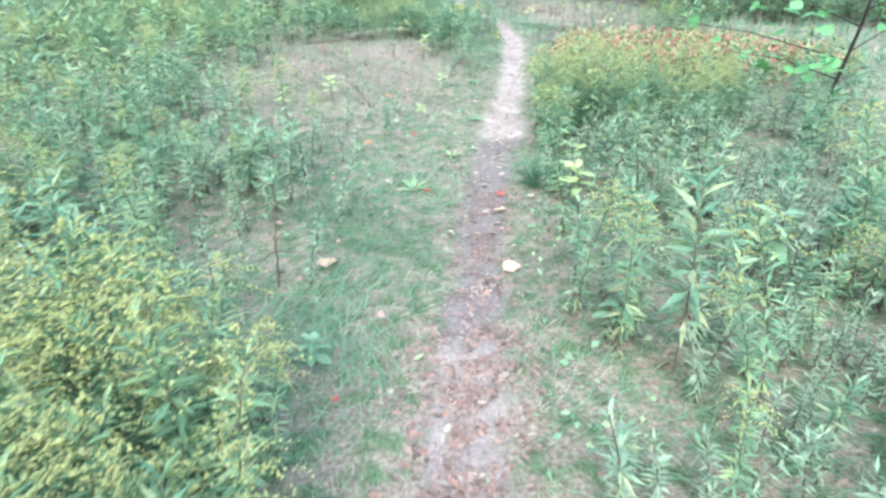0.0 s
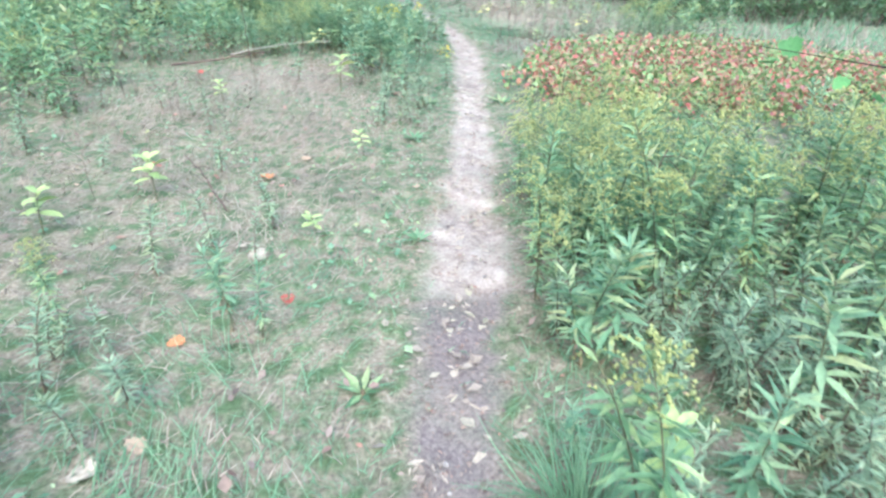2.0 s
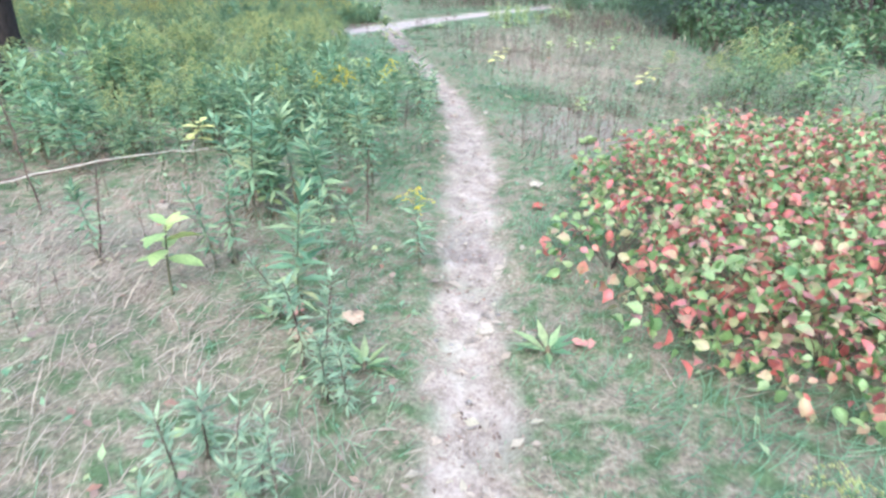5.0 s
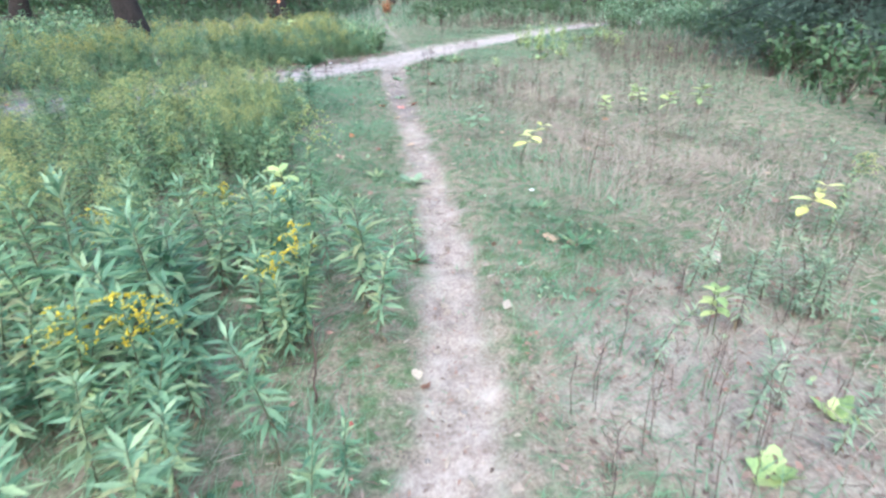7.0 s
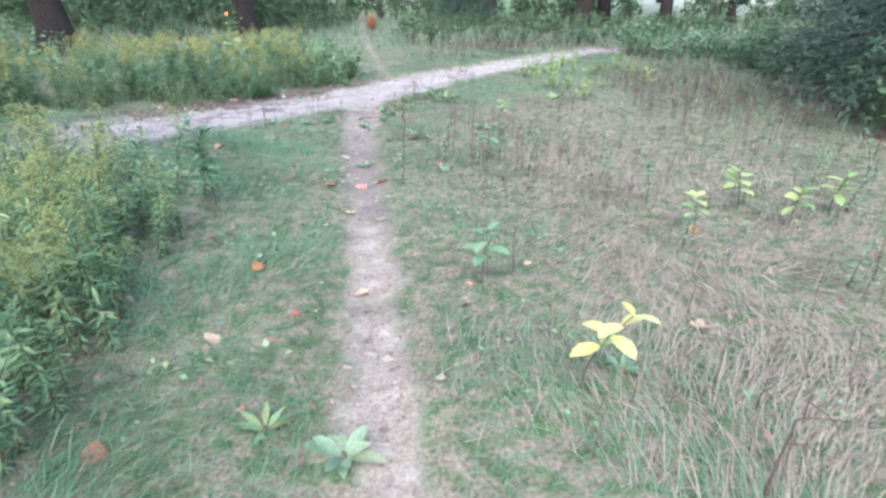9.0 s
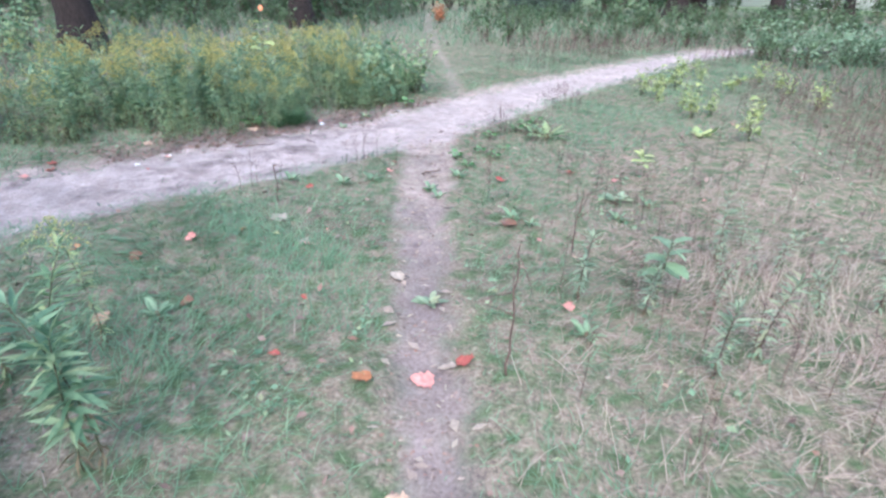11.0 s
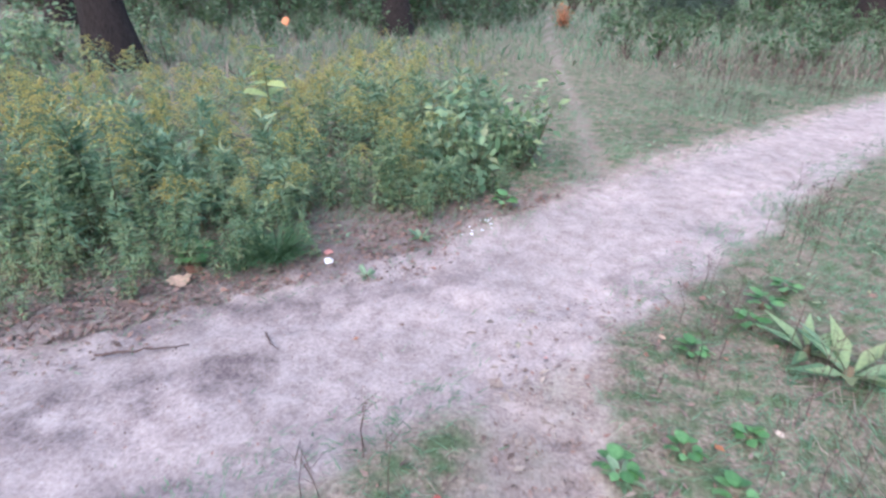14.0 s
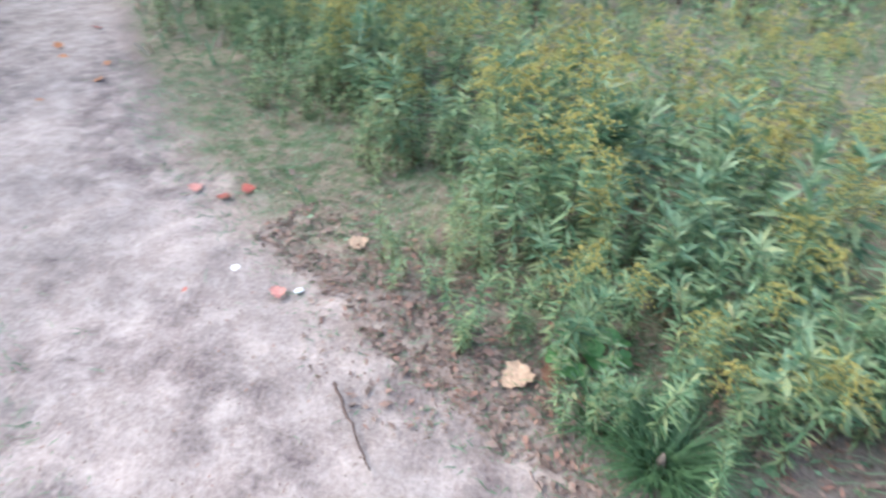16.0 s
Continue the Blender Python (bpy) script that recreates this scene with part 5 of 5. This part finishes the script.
# ---- trees ----
def tree(label, bark, girth, height, seed, lean=(0.0, 0.0), spread_r=3.0, leaves=1250):
    r = np.random.default_rng(seed)
    root = tagged(new("tree"), label, "tree", "trees round the meadow")
    k = np.linspace(0, 1, 14)
    P = np.stack([lean[0] * k + 0.12 * np.sin(k * 7 + seed), lean[1] * k + 0.1 * np.sin(k * 5 + seed), -0.1 + height * 0.85 * k], -1)
    R = girth * (1 - 0.8 * k) + girth * 0.55 * np.exp(-k * 22)
    V, F = tube(P, R, 12)
    V += np.stack([r.normal(0, girth * 0.04, len(V)), r.normal(0, girth * 0.04, len(V)), np.zeros(len(V))], -1)
    part("trunk", V, F, bark, root)
    pos = []
    for i in range(9):
        f = 0.32 + 0.62 * i / 8
        base = np.array([np.interp(f, k, P[:, j]) for j in range(3)])
        a, ln = i * 2.4 + r.uniform(0, 0.8), spread_r * (1.15 - 0.7 * f) * r.uniform(0.7, 1.1)
        tip = base + (math.cos(a) * ln, math.sin(a) * ln, ln * r.uniform(0.15, 0.5))
        part("limb", *tube([base, base * 0.55 + tip * 0.45 + (0, 0, 0.25), tip], [girth * 0.28, girth * 0.17, girth * 0.05], 6), bark, root)
        for _ in range(7):
            c = base + (tip - base) * r.uniform(0.35, 1.1) + r.normal(0, 0.45, 3)
            n = leaves // 63
            pos.append(c + r.normal(0, 0.42, (n, 3)) * (1, 1, 0.6))
    pos = np.concatenate(pos)
    n = len(pos)
    part("crown", *spread(LANCE_V * (1, 0.62, 1), LANCE_F, pos, r.uniform(0, 6.28, n), r.normal(-0.2, 0.5, n), r.normal(0, 0.6, n), r.uniform(0.23, 0.42, n)), CROWN, root)
    return root


DARK, GREY = "tall tree with dark furrowed bark behind the meadow", "tall tree with smooth grey bark behind the meadow"
kinds = [tree(DARK, BARK, 0.36, 14, 1, (-1.6, 0.3)), tree(DARK, BARK, 0.28, 13, 2), tree(GREY, PALE_BARK, 0.30, 12, 3, (0.6, 0))]
used_tree = set()


def plant_tree(w, x, y, s=1.0, a=0.0):
    m = Matrix.Translation((x, y, 0)) @ Matrix.Rotation(radians(a), 4, "Z")
    ob = copy_thing(kinds[w], m) if w in used_tree else kinds[w]
    used_tree.add(w)
    ob.matrix_basis = m
    ob.scale = (s, s, s)


for w, x, y, s, a in [(0, -7.5, 27.6, 0.95, 0), (1, -5.3, 35.0, 1.2, 0), (1, 4.6, 46, 1.25, 100), (0, 9.5, 46, 1.2, 200), (1, 11.8, 50, 1.35, 60), (1, 13.2, 44, 1.1, 40), (2, -16, 41, 1.3, 0)]:
    plant_tree(w, x, y, s, a)
for w, x, y, s, a in [(1, 11.2, 20.8, 1.25, 20), (1, 12.6, 21.3, 1.2, 90), (1, -4.0, 14.3, 0.85, 140), (2, -9, 12, 0.9, 0), (1, -11, 20, 1.0, 30), (0, -14, 33, 0.9, 200), (1, 11, 22, 1.0, 20)]:
    plant_tree(w, x, y, s, a)
for i in range(46):
    a = rng.uniform(-1.25, 1.25)
    d = rng.uniform(44, 75)
    plant_tree(int(rng.integers(3)), 0.5 + math.sin(a) * d, 12 + math.cos(a) * d, rng.uniform(0.8, 1.3), rng.uniform(0, 360))
for i in range(12):
    a = rng.uniform(1.7, 4.6)
    d = rng.uniform(12, 30)
    plant_tree(int(rng.integers(3)), math.sin(a) * d, 8 + math.cos(a) * d, rng.uniform(0.8, 1.2), rng.uniform(0, 360))


def conifer(x, y, h, rad, seed):
    r = np.random.default_rng(seed)
    root = tagged(new("pine_tree"), "blue-green pine with long drooping boughs reaching the ground", "pine")
    root.matrix_basis = Matrix.Translation((x, y, 0))
    part("trunk", *tube([(0, 0, -0.1), (0.05, 0, h * 0.5), (0, 0.05, h)], [0.2, 0.12, 0.03], 9), BARK, root)
    for i in range(60):
        f = (i / 60) ** 1.25
        z, a = 0.45 + f * (h - 0.7), i * 2.4 + r.uniform(-0.3, 0.3)
        ln = rad * (1 - 0.9 * f) * r.uniform(0.75, 1.1)
        tip = np.array([math.cos(a) * ln, math.sin(a) * ln, z - ln * 0.16])
        base = np.array([0, 0, z])
        bough = part("bough", *tube([base, (base + tip) / 2 + (0, 0, 0.12 * ln), tip], [0.03, 0.018, 0.006], 5), BARK, root)
        n = int(400 * ln) + 80
        k = r.uniform(0.15, 1.02, n)
        p = base + (tip - base) * k[:, None] + r.normal(0, 1, (n, 3)) * (0.17, 0.17, 0.12) * (0.5 + ln / rad) + np.stack([0 * k, 0 * k, 0.4 * ln * k * (1 - k)], -1)
        p[:, 2] = np.maximum(p[:, 2], 0.06)
        tagged(part("needle_spray", *spread(LANCE_V * (1, 0.12, 1), LANCE_F, p, a + r.normal(0, 0.9, n), r.normal(-0.1, 0.5, n), r.normal(0, 1, n), r.uniform(0.09, 0.17, n)), NEEDLE, bough), kind="stuff")


conifer(8.3, 20.7, 6.8, 2.6, 5)
conifer(10.6, 24.6, 6.4, 2.4, 6)
conifer(2.9, 44.5, 5.0, 1.8, 7)


# ---- brush at the meadow's edge ----
def brush(name, label, mats, n, x0, x1, y0, y1, h, keep):
    x, y = rng.uniform(x0, x1, n), rng.uniform(y0, y1, n)
    k = keep(x, y) & (bare_at(x, y) > 0.3)
    x, y = x[k], y[k]
    var = []
    for i in range(4):
        r = np.random.default_rng(820 + i)
        tips = r.normal(0, 0.22, (9, 3)) * (1, 1, 0) + np.stack([np.zeros(9), np.zeros(9), r.uniform(0.5, 1.0, 9)], -1)
        twigs = join([tube([(0, 0, -0.02), t * 0.5 + (0.03, 0, 0), t], [0.008, 0.005, 0.002], 3) for t in tips])
        c = np.concatenate([t * r.uniform(0.35, 1.05, 9)[:, None] + r.normal(0, 0.1, (9, 3)) for t in tips])
        c[:, 2] = np.maximum(c[:, 2], 0.03)
        m = len(c)
        var.append((twigs, spread(LANCE_V * (1, 0.5, 1), LANCE_F, c, r.uniform(0, 6.28, m), r.normal(0, 0.5, m), r.normal(0, 0.5, m), r.uniform(0.10, 0.19, m))))
    scattered(name, label, "brush", var, mats, x, y, rng.uniform(*h, len(x)))


# brush under the pines takes the dark tree-leaf colour to stand for their shade
brush("brush", "green brush under the trees, leaves coloured dark for shade", [DRY_STEM, CROWN], 420, 4.8, 13, 15.5, 28, (0.4, 1.0), lambda x, y: x > 6.1 + 0.22 * np.maximum(0, y - 18))
brush("brush", "brown and green brush along the wood's edge", [DRY_STEM, CROWN], 460, -16, 18, 32.0, 46, (0.45, 0.95), lambda x, y: (np.abs(x + 1.2) > 1.2))
brush("brush", "green brush along the meadow's left edge", [DRY_STEM, HERB], 160, -12, -6, 6, 30, (0.5, 1.0), lambda x, y: x < -6)
brush("undergrowth", "tall leafy undergrowth between the far trees", [DRY_STEM, CROWN], 380, -34, 38, 47, 62, (1.2, 2.6), lambda x, y: wobble(x, y, 0.35, 2) > np.where(x > 4, -0.1, -0.6))
brush("brush", "low bushes where the track bends away", [STEM, MILK_GREEN], 60, 6.0, 10.0, 28.0, 31.5, (0.5, 0.9), lambda x, y: x > 6.0 + 0.4 * (31 - y))
brush("undergrowth", "tall dark leafy undergrowth beyond the goldenrods", [DRY_STEM, CROWN], 170, -32, -3.5, 37, 47, (1.0, 2.4), lambda x, y: x < -3.5)
brush("vine", "broad-leaved vine sprawling at the thicket's end", [STEM, HERB], 46, -1.3, -0.1, 23.4, 25.2, (0.35, 0.75), lambda x, y: blob(x, y, -0.65, 24.3, 0.55, 0.8) < 1)
brush("low_brush", "low sprawling green weeds beside the track", [STEM, MILK], 34, 2.2, 6.5, 20.0, 28.5, (0.22, 0.5), lambda x, y: blob(x, y, 4.6, 25, 1.9, 3.4) < 1)


brush("orange_shrub", "low shrub with bright orange leaves before the far trees", [DRY_STEM, FALLEN["orange"]], 7, -1.8, -0.9, 38.6, 39.6, (0.5, 0.8), lambda x, y: x < 0)


def far_grass(name, label, mat, n, keep, h):
    x, y = rng.uniform(-17, 17, n), rng.uniform(-4, 48, n)
    k = keep(x, y) & (bare_at(x, y) > 0.05)
    x, y = x[k], y[k]
    m = len(x)
    hh = rng.uniform(*h, m) * (0.8 + 0.3 * wobble(x, y, 1.2, 3))
    V, F = spread(BLADE_V, BLADE_F, np.stack([x, y, np.zeros(m)], -1), rng.uniform(0, 6.28, m), np.clip(rng.normal(1.0, 0.3, m), 0.2, 1.5), rng.normal(0, 0.5, m), np.stack([hh, rng.uniform(0.012, 0.028, m), hh], -1))
    tagged(new(name, mesh_of(name, V, F, [mat])), label, "grass", kind="stuff")


def outside(x, y):
    return (x < -4.9) | (x > 6.1) | (y > 30.8) | (y < 0.3)


far_grass("tall_grass", "tall green grass at the meadow's far side", GRASS, 60000, outside, (0.15, 0.42))
far_grass("tall_dry_grass", "tall tan grass at the meadow's far side", STRAW, 16000, outside, (0.15, 0.45))


# ---- pale houses beyond the trees ----
SIDING = plain_material("pale_siding", (0.62, 0.64, 0.66), (0.74, 0.76, 0.78), 3, 0.6, 0.2, (0.3, 0.3, 8.0))
ROOFING = plain_material("grey_shingle", (0.12, 0.12, 0.13), (0.22, 0.22, 0.23), 6, 0.9, 0.4)
GLASS, _nt, _p = nodes_of("window_glass")
_p.inputs["Base Color"].default_value = (0.03, 0.04, 0.05, 1)
_p.inputs["Roughness"].default_value = 0.08


def box(x0, x1, y0, y1, z0, z1):
    V = np.array([(x, y, z) for x in (x0, x1) for y in (y0, y1) for z in (z0, z1)], float)
    F = np.array([(0, 1, 3), (0, 3, 2), (4, 6, 7), (4, 7, 5), (0, 4, 5), (0, 5, 1), (2, 3, 7), (2, 7, 6), (0, 2, 6), (0, 6, 4), (1, 5, 7), (1, 7, 3)])
    return V, F


def house(x, y, w, d, h, a):
    root = tagged(new("house"), "pale low house with grey roof beyond the trees", "house")
    root.matrix_basis = pose(x, y, 0, 0, 0, a)
    part("wall", *box(-w / 2, w / 2, -d / 2, d / 2, -0.1, h), SIDING, root)
    V = np.array([(-w / 2 - 0.4, -d / 2 - 0.4, h), (w / 2 + 0.4, -d / 2 - 0.4, h), (w / 2 + 0.4, d / 2 + 0.4, h), (-w / 2 - 0.4, d / 2 + 0.4, h), (-w / 2 - 0.4, 0, h + 1.8), (w / 2 + 0.4, 0, h + 1.8)])
    part("roof", V, np.array([(0, 1, 5), (0, 5, 4), (2, 3, 4), (2, 4, 5), (1, 2, 5), (3, 0, 4), (0, 2, 1), (0, 3, 2)]), ROOFING, root)
    for i in range(int(w // 3)):
        cx = -w / 2 + 1.8 + i * 3
        win = part("window", *box(cx - 0.55, cx + 0.55, -d / 2 - 0.06, -d / 2 - 0.005, 0.9, 2.2), SIDING, root)
        part("pane", *box(cx - 0.47, cx + 0.47, -d / 2 - 0.075, -d / 2 - 0.065, 0.98, 2.12), GLASS, win)


house(-3, 78, 22, 9, 3.2, 4)
house(26, 66, 18, 9, 3.2, -24)
house(46, 46, 18, 9, 3.2, -48)
house(-34, 72, 16, 9, 3.2, 22)
